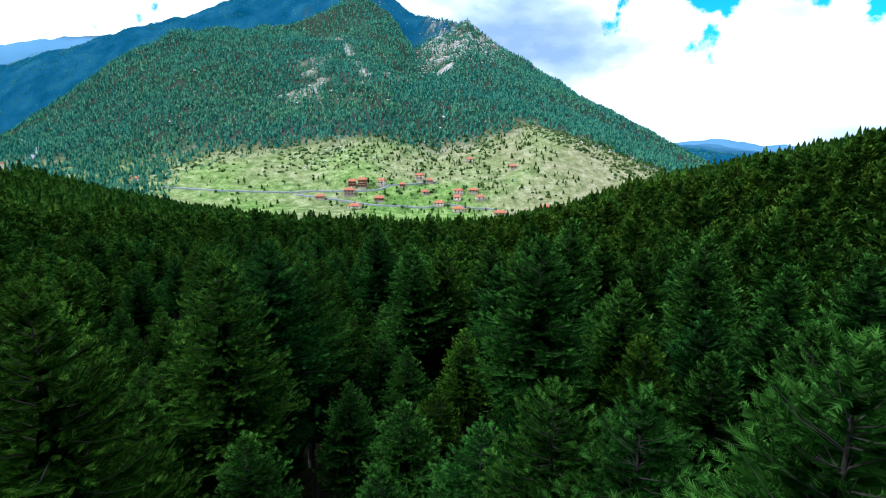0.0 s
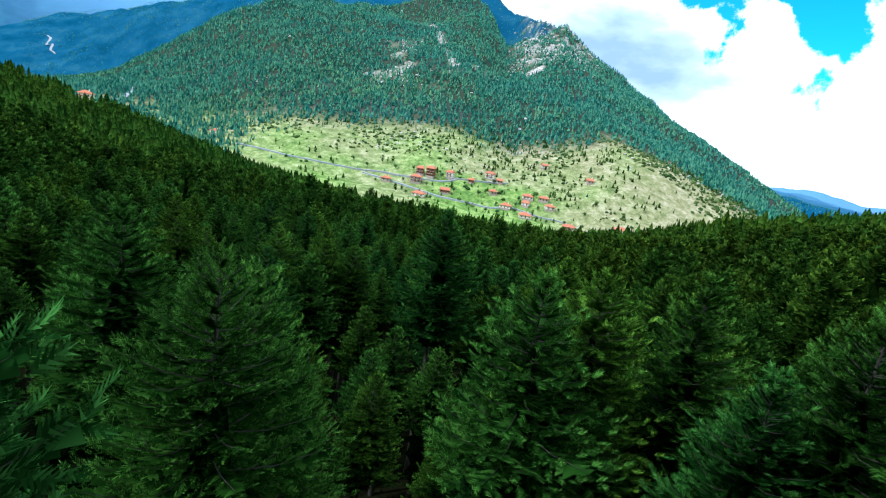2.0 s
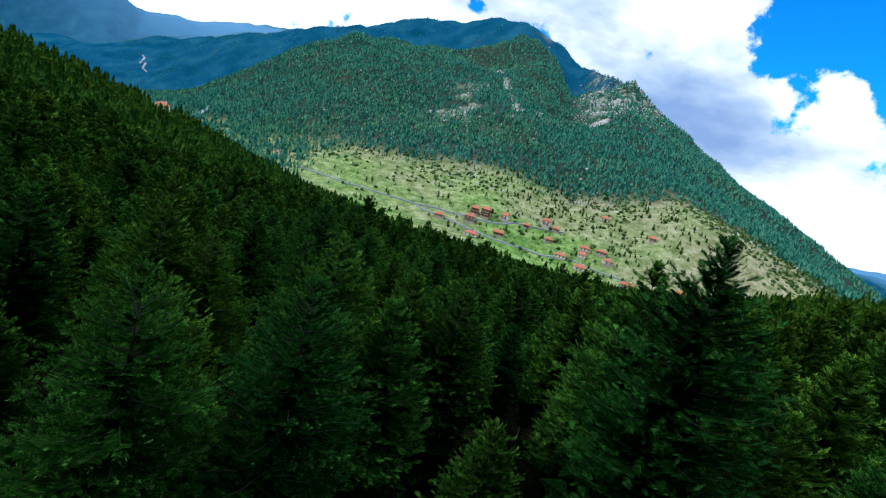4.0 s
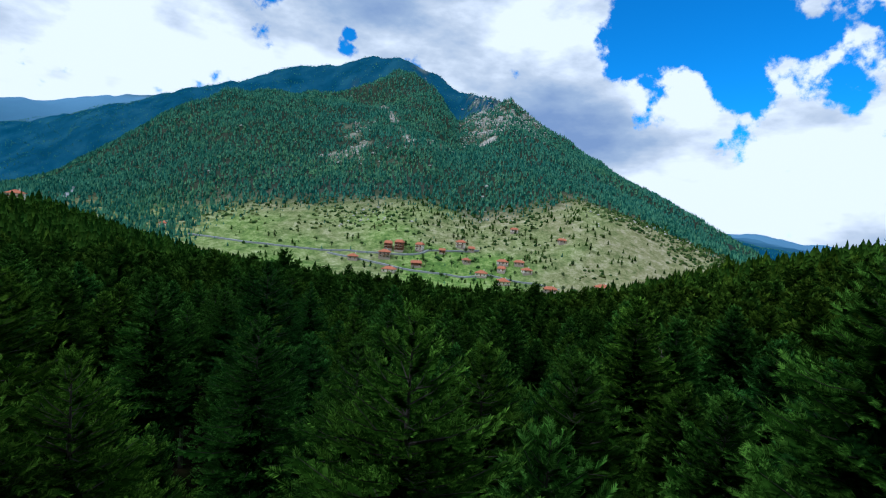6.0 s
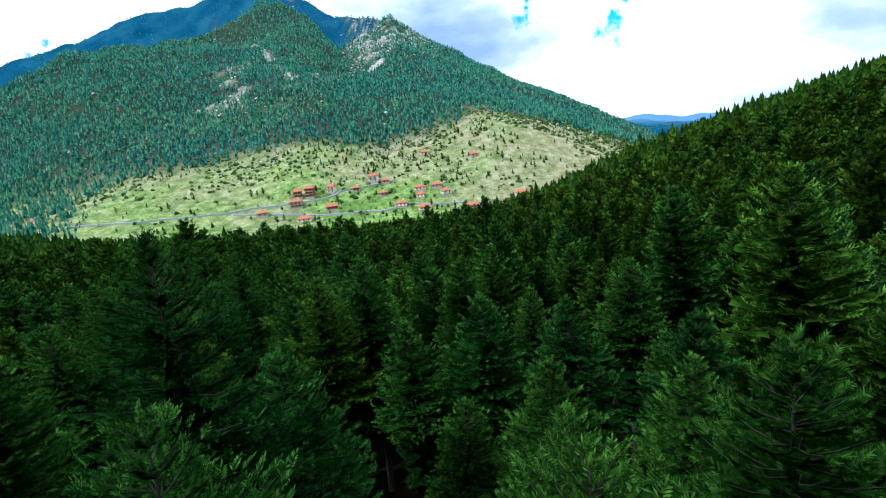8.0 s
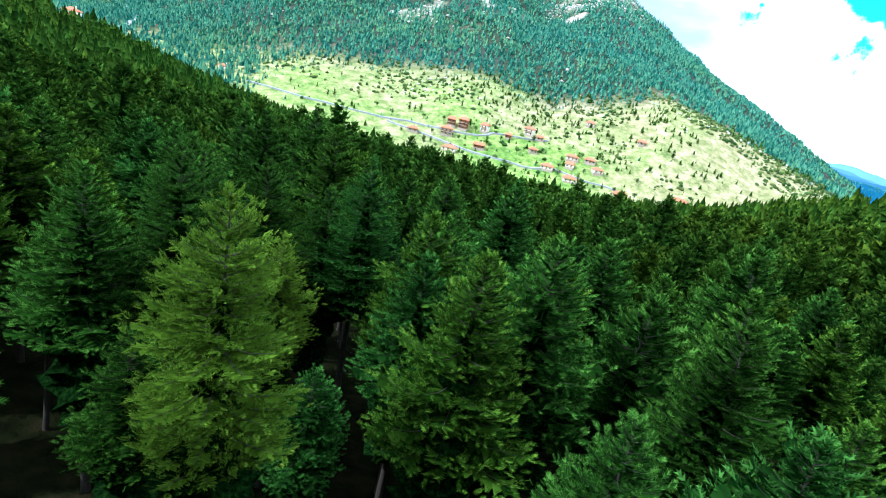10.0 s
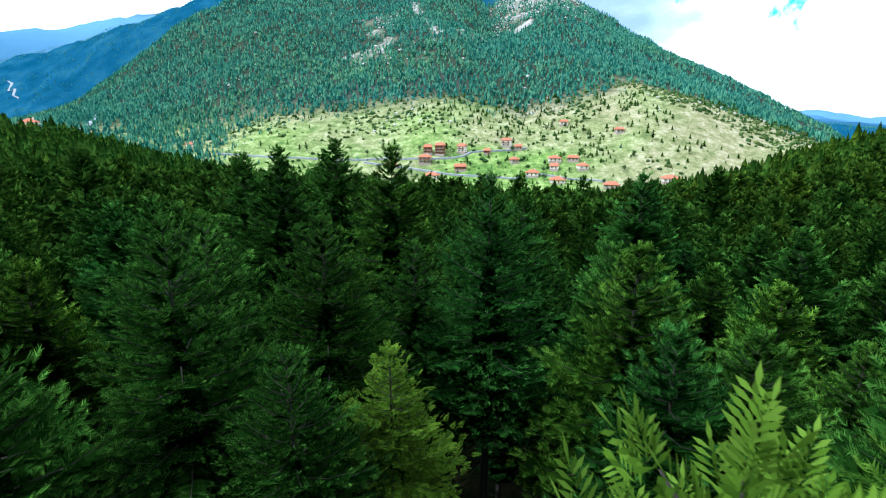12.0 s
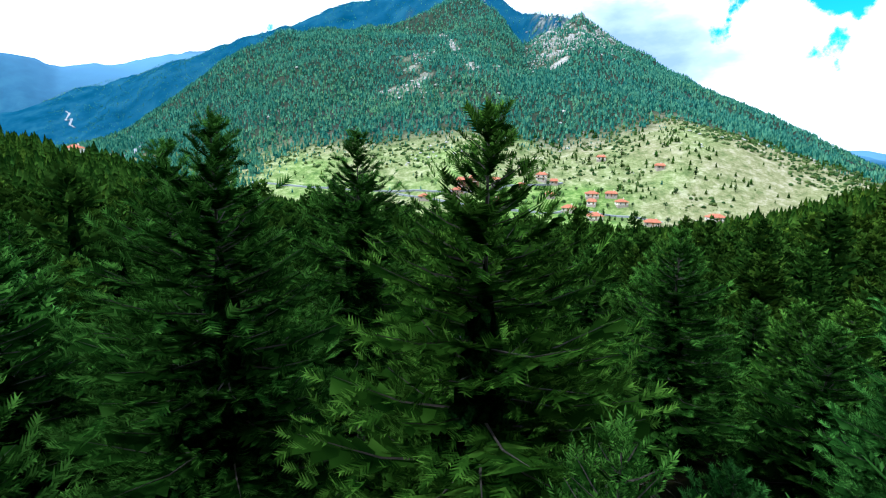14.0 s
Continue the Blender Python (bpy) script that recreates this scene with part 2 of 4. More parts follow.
def fbm(x, y, size, octaves=4):
    """Smooth noise, about -1 to 1, with its largest swells that many metres across."""
    x, y = np.asarray(x, float), np.asarray(y, float)
    total, amp = np.zeros(np.broadcast(x, y).shape), 1.0
    for k in range(octaves):
        u, v = x / size + 17.3 * k + 100, y / size + 9.1 * k + 100
        i, j = np.floor(u).astype(int), np.floor(v).astype(int)
        a, b = u - i, v - j
        a, b = a * a * (3 - 2 * a), b * b * (3 - 2 * b)
        g = lambda p, q: _lat[p % 256, q % 256]
        total = total + amp * ((g(i, j) * (1 - a) + g(i + 1, j) * a) * (1 - b) + (g(i, j + 1) * (1 - a) + g(i + 1, j + 1) * a) * b - 0.5) * 2
        amp, size = amp * 0.5, size * 0.5
    return total


def step(a, b, x):
    t = np.clip((x - a) / (b - a), 0, 1)
    return t * t * (3 - 2 * t)


# The mountain by bearing: bearing (x / y), tree line, front crest (distance, slope), back ridge (distance, slope),
# slopes as height over distance along y.
FRONT = [
    (-1.429, -0.012, 1100, -0.062),
    (-1.151, -0.012, 1050, -0.040),
    (-1.054, -0.012, 1030, -0.017),
    (-0.873, -0.012, 1000, 0.036),
    (-0.761, -0.012, 1000, 0.094),
    (-0.650, -0.008, 1050, 0.153),
    (-0.528, 0.007, 1150, 0.211),
    (-0.427, 0.016, 1250, 0.230),
    (-0.316, 0.007, 1350, 0.237),
    (-0.227, 0.014, 1450, 0.247),
    (-0.177, 0.022, 1550, 0.274),
    (-0.105, 0.016, 1450, 0.255),
    (-0.055, 0.011, 1250, 0.189),
    (0.007, -0.004, 1300, 0.217),
    (0.046, 0.005, 1400, 0.241),
    (0.096, 0.012, 1380, 0.208),
    (0.196, 0.032, 1350, 0.150),
    (0.296, 0.018, 1300, 0.094),
    (0.407, -0.015, 1200, 0.033),
    (0.541, -0.055, 1100, -0.051),
    (0.686, -0.073, 1000, -0.106),
    (1.020, -0.095, 1000, -0.117),
    (1.354, -0.095, 1000, -0.106),
]
BACK = [
    (1900, 0.061, 0.246),
    (1900, 0.090, 0.203),
    (2000, 0.111, 0.176),
    (2100, 0.154, 0.185),
    (2050, 0.184, 0.195),
    (2050, 0.210, 0.200),
    (2000, 0.234, 0.161),
    (1950, 0.266, 0.094),
    (1900, 0.286, 0.094),
    (1800, 0.309, 0.094),
    (1750, 0.308, 0.094),
    (1750, 0.278, 0.094),
    (1700, 0.250, 0.094),
    (1500, 0.240, 0.094),
    (1560, 0.222, 0.094),
    (1560, 0.161, 0.094),
    (1560, 0.094, 0.005),
    (1500, 0.027, 0.005),
    (1500, -0.017, 0.005),
    (1500, -0.073, 0.012),
    (1500, -0.106, -0.015),
    (1500, -0.106, -0.028),
    (1500, -0.095, -0.040),
]
COL = np.hstack([np.array(FRONT), np.array(BACK)])


def near_hill(x, y):
    """The wooded hillside under the camera: falls ahead, rises to both sides."""
    # unseen steep ridge behind y = -95, added to block light from that side
    mid = np.interp(y, [-900, -340, -260, -95, -60, -30, 0, 40, 100, 160, 220, 300, 420], [250, 330, 300, 26, 8, 3.5, -2.5, -8, -15.2, -20.8, -27.5, -38, -60]) - 14.5
    right = np.where(x > 130, 24.8 + 0.22 * (x - 130), 24.8 * (np.clip(x, 0, 130) / 130) ** 2)
    left = 25 * (np.clip(-x - 100, 0, 900) / 150) ** 1.2
    left = left + 2.4 * step(0, -60, x) * step(60, 140, y)
    fade = np.where(y < 0, np.clip(1 + y / 300, 0.3, 1), 1)
    return mid + (np.minimum(right, 90) + np.minimum(left, 60)) * fade + 1.2 * fbm(x, y, 35, 2)


def mountain(x, y):
    """Valley, meadow and the mountain beyond."""
    yy = np.maximum(y, 60.0)
    b = np.clip(x / yy, COL[0, 0], COL[-1, 0])
    tree, d1, s1, d2, s2, s3 = (np.interp(b, COL[:, 0], COL[:, k]) for k in range(1, 7))
    base = -62 + 10 * step(0.0, -0.7, b)
    h0 = np.full(np.shape(yy), 0.0) + base
    pts_d = [430 + 0 * b, 480 + 0 * b, 640 + 0 * b, d1, d1 + 0.45 * (d2 - d1), d2, d2 + 350, 4300 / np.hypot(1, b), 4900 / np.hypot(1, b)]
    low = np.minimum(s1 * d1, s2 * d2) - 25
    pts_h = [h0, h0 + 6, tree * 640, s1 * d1, low, s2 * d2, s2 * d2 * 0.4, s3 * 4300 / np.hypot(1, b), 0 * b]
    h = h0.copy()
    for k in range(len(pts_d) - 1):
        t = np.clip((yy - pts_d[k]) / np.maximum(pts_d[k + 1] - pts_d[k], 1), 0, 1)
        if k in (3, 4, 5, 6):
            t = t * t * (3 - 2 * t) * 0.6 + 0.4 * t
        h = np.where(yy >= pts_d[k], pts_h[k] * (1 - t) + pts_h[k + 1] * t, h)
    rough = step(560, 1100, yy)
    return h + rough * (22 * fbm(x, y, 260, 4) + 5 * fbm(x, y, 60, 3)) + (1 - rough) * 2.5 * fbm(x, y, 70, 3)


def height(x, y):
    x, y = np.asarray(x, float), np.asarray(y, float)
    side = np.abs(x) / np.maximum(y, 40.0)
    w = step(300 + 60 * side, 440 + 120 * side, y)
    knoll = 3.5 * np.exp(-((x + 354) ** 2 + (y - 366) ** 2) / 70 ** 2)
    return near_hill(x, np.minimum(y, 420)) * (1 - w) + mountain(x, y) * w + knoll


def meadow_mask(x, y):
    """1 in the open valley, 0 under the woods."""
    b = x / np.maximum(y, 60.0)
    top = np.interp(b, [-0.9, -0.56, -0.45, -0.3, -0.2, -0.1, 0.0, 0.08, 0.2, 0.35, 0.5], [500, 560, 600, 632, 640, 652, 648, 655, 705, 690, 600])
    top = top + 26 * fbm(x, y, 45, 3)
    return step(395, 430, y) * step(top + 60, top - 45, y) * step(-0.66, -0.5, b) * step(0.62, 0.5, b)


def rock_mask(x, y):
    """1 on the bare limestone: the rounded peak, the summit and the scree runs below it."""
    b = x / np.maximum(y, 60.0)
    n = fbm(x, y, 80, 4)
    peak = step(0.095, 0.05, np.abs(b - 0.035)) * step(1070, 1160, y)
    patch = step(0.022, 0.010, np.abs(b - 0.007)) * step(35, 15, np.abs(y - 1060))
    summit = step(0.12, 0.06, np.abs(b + 0.17)) * step(1580, 1660, y)
    t = np.clip((y - 870) / 460, 0, 1)
    scree = step(0.016, 0.005, np.abs(b + 0.142 + 0.087 * t + 0.006 * fbm(x, y, 60, 2))) * step(850, 880, y) * step(1340, 1300, y) * step(-0.5, 0.2, fbm(x, y, 26, 2))
    spots = step(0.30, 0.55, n) * step(760, 900, y) * step(1100, 960, y) * step(-0.55, -0.42, b) * step(-0.05, -0.12, b)
    return np.clip(np.maximum.reduce([peak * np.clip(0.30 + 1.1 * fbm(x, y, 11, 2), 0, 0.9), patch, summit * np.clip(0.10 + 0.8 * n, 0, 0.8), 0.8 * scree, 0.6 * spots]), 0, 1)


def ground_sheet():
    az = np.radians(np.concatenate([np.arange(-180, -64, 4.0), np.arange(-64, 64, 0.34), np.arange(64, 180, 4.0)]))
    r = np.concatenate([[2.0], np.geomspace(8, 400, 60), np.arange(408, 800, 8), np.arange(810, 2000, 14), np.arange(2030, 2600, 40), np.linspace(2660, 4950, 22)])
    A, R = np.meshgrid(az, r, indexing="ij")
    X, Y = np.sin(A) * R, np.cos(A) * R
    Z = height(X, Y)
    na, nr = A.shape
    verts = np.stack([X, Y, Z], -1).reshape(-1, 3)
    i, j = np.meshgrid(np.arange(na), np.arange(nr - 1), indexing="ij")
    k = (i + 1) % na
    faces = np.stack([i * nr + j, i * nr + j + 1, k * nr + j + 1, k * nr + j], -1).reshape(-1, 4)
    centre = len(verts)
    verts = np.vstack([verts, [[0, 0, float(height(0, 0))]]])
    tris = [(centre, int(a * nr), int(((a + 1) % na) * nr)) for a in range(na)]
    me = bpy.data.meshes.new("ground")
    me.from_pydata(verts.tolist(), [], faces.tolist() + tris)
    me.polygons.foreach_set("use_smooth", [True] * len(me.polygons))
    at = me.attributes.new("zone", "FLOAT_VECTOR", "POINT")
    x, y, z = verts.T
    open_land = meadow_mask(x, y)
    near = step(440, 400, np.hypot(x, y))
    b = x / np.maximum(y, 60)
    gardens = step(0.19, 0.04, np.abs(b + 0.02)) * step(560, 515, y)
    dry = 0.42 + step(-0.05, 0.28, b) * 0.50 + step(530, 650, y) * 0.25 - 0.75 * gardens
    far = step(560, 700, y)
    top = np.maximum(rock_mask(x, y), 0.30 * far * step(0.25, 0.7, fbm(x, y, 120, 4)) * step(1250, 1000, y))
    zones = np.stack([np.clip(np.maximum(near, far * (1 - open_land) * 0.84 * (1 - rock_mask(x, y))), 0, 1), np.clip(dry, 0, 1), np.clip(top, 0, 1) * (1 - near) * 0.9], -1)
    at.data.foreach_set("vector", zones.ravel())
    # share of the haze-blue colour: full behind the crest, slight on the front slope
    woods = me.attributes.new("hazed_woods", "FLOAT", "POINT")
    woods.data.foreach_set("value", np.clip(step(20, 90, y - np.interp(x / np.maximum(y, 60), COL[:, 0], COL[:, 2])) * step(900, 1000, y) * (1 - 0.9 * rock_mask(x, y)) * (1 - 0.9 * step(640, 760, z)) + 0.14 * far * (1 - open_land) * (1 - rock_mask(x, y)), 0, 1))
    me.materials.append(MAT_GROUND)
    return tagged(new("ground", me), "hilly ground of forest litter, spring meadow and bare limestone", "ground", kind="structure")


ground = ground_sheet()

# ---- firs ----
def mesh_from(name, verts, faces, mat, smooth=False):
    me = bpy.data.meshes.new(name)
    me.from_pydata([tuple(map(float, v)) for v in verts] if not isinstance(verts, np.ndarray) else verts.tolist(), [], faces if isinstance(faces, list) else faces.tolist())
    if smooth:
        me.polygons.foreach_set("use_smooth", [True] * len(me.polygons))
    me.materials.append(mat)
    return me


def tube(points, radii, sides=7):
    """Rings along a line, joined into a tapered tube."""
    verts, faces = [], []
    pts = np.asarray(points, float)
    for k, (p, r) in enumerate(zip(pts, radii)):
        d = pts[min(k + 1, len(pts) - 1)] - pts[max(k - 1, 0)]
        d = d / (np.linalg.norm(d) + 1e-9)
        a = np.cross(d, (0.31, 0.22, 0.92) if abs(d[2]) < 0.9 else (1, 0, 0))
        a = a / np.linalg.norm(a)
        b = np.cross(d, a)
        for s in range(sides):
            th = 2 * math.pi * s / sides
            verts.append(p + r * (math.cos(th) * a + math.sin(th) * b))
    for k in range(len(pts) - 1):
        for s in range(sides):
            q = (s + 1) % sides
            faces.append((k * sides + s, k * sides + q, (k + 1) * sides + q, (k + 1) * sides + s))
    return verts, faces


def spray_template(pairs, lift, half=0.075, kite=True):
    """One flat branchlet a unit long: pairs of bristly shoots along an axis, and one at its end."""
    v, f = [], []
    shoots = [(0.10 + 0.56 * k / max(1, pairs - 1), side, 0.46 - 0.10 * k / max(1, pairs - 1)) for k in range(pairs) for side in (-1, 1)] + [(0.52, 0, 0.48)]
    for at, side, n in shoots:
        d = np.array((math.cos(0.85), side * math.sin(0.85), lift)) if side else np.array((1.0, 0.0, lift))
        w = np.array((-d[1], d[0], 0.0)) * half
        p = np.array((at + 0.03 * side, 0.0, 0.0))
        n0 = len(v)
        if kite:
            v.extend([p, p + d * n * 0.55 - w, p + d * n, p + d * n * 0.55 + w])
            f.extend([(n0, n0 + 1, n0 + 2), (n0, n0 + 2, n0 + 3)])
        else:
            v.extend([p - 1.1 * w, p + d * n, p + 1.1 * w])
            f.append((n0, n0 + 1, n0 + 2))
    return np.array(v, float), np.array(f)


def tuft_template():
    """A bristly branchlet a unit long: shoots to both sides and a few standing up from it."""
    v, f = [], []
    shoots = [(0.04 + 0.13 * k, side, 0.0, 0.44 - 0.03 * k) for k in range(5) for side in (-1, 1)] + [(0.15 + 0.2 * k, 0, 1, 0.30) for k in range(3)] + [(0.60, 0, 0, 0.44)]
    for at, side, rise, n in shoots:
        d = np.array((math.cos(0.9), side * math.sin(0.9), 0.20)) if side else np.array((0.75, 0.0, 0.65)) if rise else np.array((1.0, 0.0, 0.15))
        w = (np.array((-d[1], d[0], 0.25)) if side or not rise else np.array((0.0, 1.0, 0.0))) * 0.042
        p = np.array((at + 0.03 * side, 0.0, 0.0))
        n0 = len(v)
        v.extend([p, p + d * n * 0.6 - w, p + d * n, p + d * n * 0.6 + w])
        f.extend([(n0, n0 + 1, n0 + 2), (n0, n0 + 2, n0 + 3)])
    return np.array(v, float), np.array(f)


def unit(a):
    return a / (np.linalg.norm(a, axis=-1, keepdims=True) + 1e-9)


FINE = dict(gap=0.42, boughs=6.6, pitch=0.25, size=0.25, under=14, slim=0.45, tri=tuft_template())
LAYERED = dict(gap=0.44, boughs=6.2, pitch=0.30, size=0.36, under=9, slim=0.58, tri=spray_template(5, 0.17, 0.052, False))
MIDDLE = dict(gap=0.50, boughs=6.0, pitch=0.38, size=0.48, under=4, slim=0.85, tri=spray_template(3, 0.16, 0.085, False))
LOOSE = dict(gap=0.90, boughs=5.0, pitch=1.1, size=1.15, under=1, slim=1.0, tri=spray_template(1, 0.14, 0.20, False))


def crown_sprays(rnd, tall, wide, clad, bulge, grain):
    """Whorls of boughs, each a flat fan of branchlets: their places, ways, upper sides, sizes and share of the reach; and the boughs' own lines."""
    spread = lambda d: wide * (1 - math.exp(-(d / (wide * 0.98)) ** (bulge + 0.25))) + 0.06
    P, D, U, S, A, lines, fan = [], [], [], [], [], [], []
    up = np.array((0, 0, 1.0))
    patch = rnd.uniform(0.74, 1.14, (5, 9))
    below = 0.22
    while below < clad:
        s = below / clad
        count = int(round(grain["boughs"] * (0.75 + 0.35 * min(1.0, spread(below) / wide)) + rnd.uniform(-0.6, 0.6)))
        turn = rnd.uniform(0, 6.283)
        for b in range(count):
            if below > 1.5 and rnd.rand() < 0.06:
                continue
            th = turn + 6.283 * b / count + rnd.uniform(-0.28, 0.28)
            deep = max(0.1, below + rnd.uniform(-0.16, 0.16) * min(1.0, below))
            reach = spread(deep) * patch[int(s * 4.99), int((th % 6.283) / 6.284 * 9)] * rnd.uniform(0.82, 1.08)
            rise = 0.85 * math.exp(-deep / 1.2) + 0.10 - 0.13 * s + rnd.uniform(-0.12, 0.12)
            root = np.array((0, 0, tall - deep - max(0.0, reach * (rise + 0.18)) * 0.9))
            out = np.array((math.cos(th), math.sin(th), 0.0))
            across = np.array((-out[1], out[0], rnd.uniform(-0.16, 0.16)))
            bough = lambda q: root + out * reach * q + up * reach * (rise * q - 0.12 * q + 0.30 * q * q)
            lines.append((bough(0.0), bough(0.5), bough(0.92), reach))
            for j in range(grain["under"]):                 # fans of older needles along the bough, coloured dark for the shade in it
                q = 0.10 + 0.78 * j / grain["under"]
                for sgn in (-1, 1):
                    half = grain["slim"] * (0.30 * reach + 0.06) * min(1.0, q / 0.40 + 0.35) * min(1.0, (1 - q) / 0.30 + 0.10) * rnd.uniform(0.7, 1.15)
                    a = bough(max(0.0, q - 0.05)) - up * 0.03
                    b = bough(min(1.0, q + 1.3 / grain["under"])) - up * 0.03
                    e = bough(min(1.0, q + 1.1 / grain["under"])) + across * sgn * half - up * (0.02 + 0.10 * half)
                    fan.append((a, b, e) if sgn > 0 else (b, a, e))
            n = max(1 if grain["under"] == 1 else 2, int(round(reach * 0.92 / grain["pitch"])))
            for j in range(n + 1):
                q = 1.0 if j == n else 0.14 + 0.82 * (j + rnd.uniform(0.1, 0.9)) / n
                slope = np.array((0, 0, rise - 0.12 + 0.60 * q))
                along = unit(out + slope)
                side_up = unit(up - along * along[2])
                half = (0.38 * reach + 0.07) * min(1.0, q / 0.45 + 0.25) * min(1.0, (1 - q) / 0.26 + 0.20)
                for sgn in (-1, 1) if j < n else (0,):
                    rows = max(1, int(round(half / (0.85 * grain["size"]))))
                    for r in range(rows):
                        lateral = half * (r + rnd.uniform(0.0, 0.45)) / rows
                        angle = (1.0 - 0.55 * q) * rnd.uniform(0.6, 1.15) * sgn
                        hang = rnd.rand() < 0.20
                        P.append(bough(q) + across * sgn * lateral + side_up * (0.05 * lateral + rnd.uniform(-0.07, 0.06) * (0.6 + 0.6 * reach)))
                        D.append(along * math.cos(angle) + across * math.sin(angle) + up * (rnd.uniform(-0.9, -0.4) if hang else rnd.uniform(-0.18, 0.50)))
                        U.append(side_up + rnd.uniform(-0.62, 0.62, 3))
                        S.append(grain["size"] * rnd.uniform(0.75, 1.25) * (0.72 + 0.28 * min(1, reach / 1.3)))
                        A.append(0.35 * q if hang else q)
        below += grain["gap"] * rnd.uniform(0.85, 1.15) * (0.52 if below < 2.2 else 1.0)
    for j in range(14):                                     # the leading shoot
        th = j * 2.4
        P.append(np.array((0, 0, tall - 0.9 + 0.9 * j / 14)))
        D.append((math.cos(th) * (0.75 - 0.04 * j), math.sin(th) * (0.75 - 0.04 * j), 0.7))
        U.append(np.array((-math.cos(th), -math.sin(th), 0.6)))
        S.append(min(grain["size"], 0.34) * (0.95 - 0.030 * j))
        A.append(1.0)
    return np.array(P), unit(np.array(D)), np.array(U), np.array(S), np.array(A), lines, np.array(fan).reshape(-1, 3), spread, patch


def lay_sprays(P, D, U, S, A, template, fan):
    side = unit(np.cross(U, D))
    up = np.cross(D, side)
    tv, tf = template
    V = P[:, None] + S[:, None, None] * (tv[None, :, 0:1] * D[:, None] + tv[None, :, 1:2] * side[:, None] + tv[None, :, 2:3] * up[:, None])
    F = tf[None] + (np.arange(len(P)) * len(tv))[:, None, None]
    # shade put into the colour: darker near the stem and on hanging sprays
    growth_and_shade = A[:, None] * 0.55 + 0.45 * tv[None, :, 0]
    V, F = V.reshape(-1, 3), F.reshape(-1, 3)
    # the packed fans stay dark, as shaded by the shoots above
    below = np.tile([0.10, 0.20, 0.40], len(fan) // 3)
    return np.vstack([V, fan]), np.vstack([F, np.arange(len(fan)).reshape(-1, 3) + len(V)]), np.concatenate([growth_and_shade.ravel(), below])


def fir_meshes(seed, tall, wide, clad, bulge, grain, needles=None):
    """Trunk and crown of one fir standing at its foot. clad: metres under the tip that carry boughs with branchlets;
    the dense inner foliage goes on below them."""
    rnd = np.random.RandomState(seed)
    zs = np.linspace(-0.4, tall * 0.985, 9)
    tv, tf = tube([(0.05 * math.sin(z * 0.9 + seed) * (1 - z / tall), 0, z) for z in zs], np.linspace(0.013 * tall + 0.02, 0.008, 9))
    trunk = mesh_from("trunk", np.array(tv), tf, MAT_BARK, True)
    P, D, U, S, A, lines, fan, spread, patch = crown_sprays(rnd, tall, wide, clad, bulge, grain)
    V, F, growth_and_shade = lay_sprays(P, D, U, S, A, grain["tri"], fan)
    gv, gf = [], []
    for a, m, e, reach in lines:
        v, f = tube([a, m, e], (0.008 + 0.007 * reach, 0.006 + 0.004 * reach, 0.003), 3)
        gf.extend(tuple(i + len(gv) for i in q) for q in f)
        gv.extend(v)
    cv, cf, sides = [], [], 12                              # the dense inner foliage, in tiers, near black for the shade within
    bare = bulge > 0.94                                     # tall firs have lost their lowest boughs
    rings = np.arange(2.4, clad + 0.8 if bare else tall * 0.74, 0.36)
    for k in range(16 if bare else 0):                      # dry stubs left on the stem
        th, z, n = k * 2.4, tall - clad - rnd.uniform(0.2, 4.5), rnd.uniform(0.5, 1.5)
        d = np.array((math.cos(th), math.sin(th), rnd.uniform(-0.5, 0.1)))
        v, f = tube([np.array((0, 0, z)), np.array((0, 0, z)) + d * n * 0.6, np.array((0, 0, z - 0.1)) + d * n], (0.014, 0.009, 0.003), 3)
        gf.extend(tuple(i + len(gv) for i in q) for q in f)
        gv.extend(v)
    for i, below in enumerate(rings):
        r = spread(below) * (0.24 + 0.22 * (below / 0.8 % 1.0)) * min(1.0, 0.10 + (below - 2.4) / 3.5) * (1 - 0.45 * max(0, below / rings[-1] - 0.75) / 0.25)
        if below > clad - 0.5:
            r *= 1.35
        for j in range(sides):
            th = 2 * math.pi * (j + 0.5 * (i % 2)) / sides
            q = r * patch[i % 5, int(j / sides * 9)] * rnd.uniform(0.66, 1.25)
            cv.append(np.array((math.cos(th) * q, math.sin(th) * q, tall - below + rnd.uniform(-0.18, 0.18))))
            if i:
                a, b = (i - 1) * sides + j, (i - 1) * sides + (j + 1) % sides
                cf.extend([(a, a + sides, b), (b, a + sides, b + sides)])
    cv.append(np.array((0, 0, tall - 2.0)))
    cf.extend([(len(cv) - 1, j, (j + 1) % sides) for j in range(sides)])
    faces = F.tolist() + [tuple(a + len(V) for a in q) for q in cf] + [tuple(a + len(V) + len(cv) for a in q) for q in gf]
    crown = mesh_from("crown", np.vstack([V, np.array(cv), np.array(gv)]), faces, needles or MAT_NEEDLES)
    crown.materials.append(MAT_INNER_SHADE), crown.materials.append(MAT_BARK)
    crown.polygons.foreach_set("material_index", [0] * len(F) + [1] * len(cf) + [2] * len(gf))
    at = crown.attributes.new("growth_and_shade", "FLOAT", "POINT")
    at.data.foreach_set("value", np.concatenate([growth_and_shade, np.zeros(len(cv) + len(gv))]))
    return trunk, crown


def fir_thing(meshes, label, group):
    base = new("fir_tree")
    base.empty_display_size = 0.5
    tagged(base, label, "tree", group)
    for name, me in zip(("trunk", "crown"), meshes):
        ob = new(name, me)
        ob.parent = base
    return base


NEAR_LABEL = "dark green fir with layered sprays, standing in the dense wood"
YOUNG_LABEL = "yellow-green young fir with soft spring shoots"
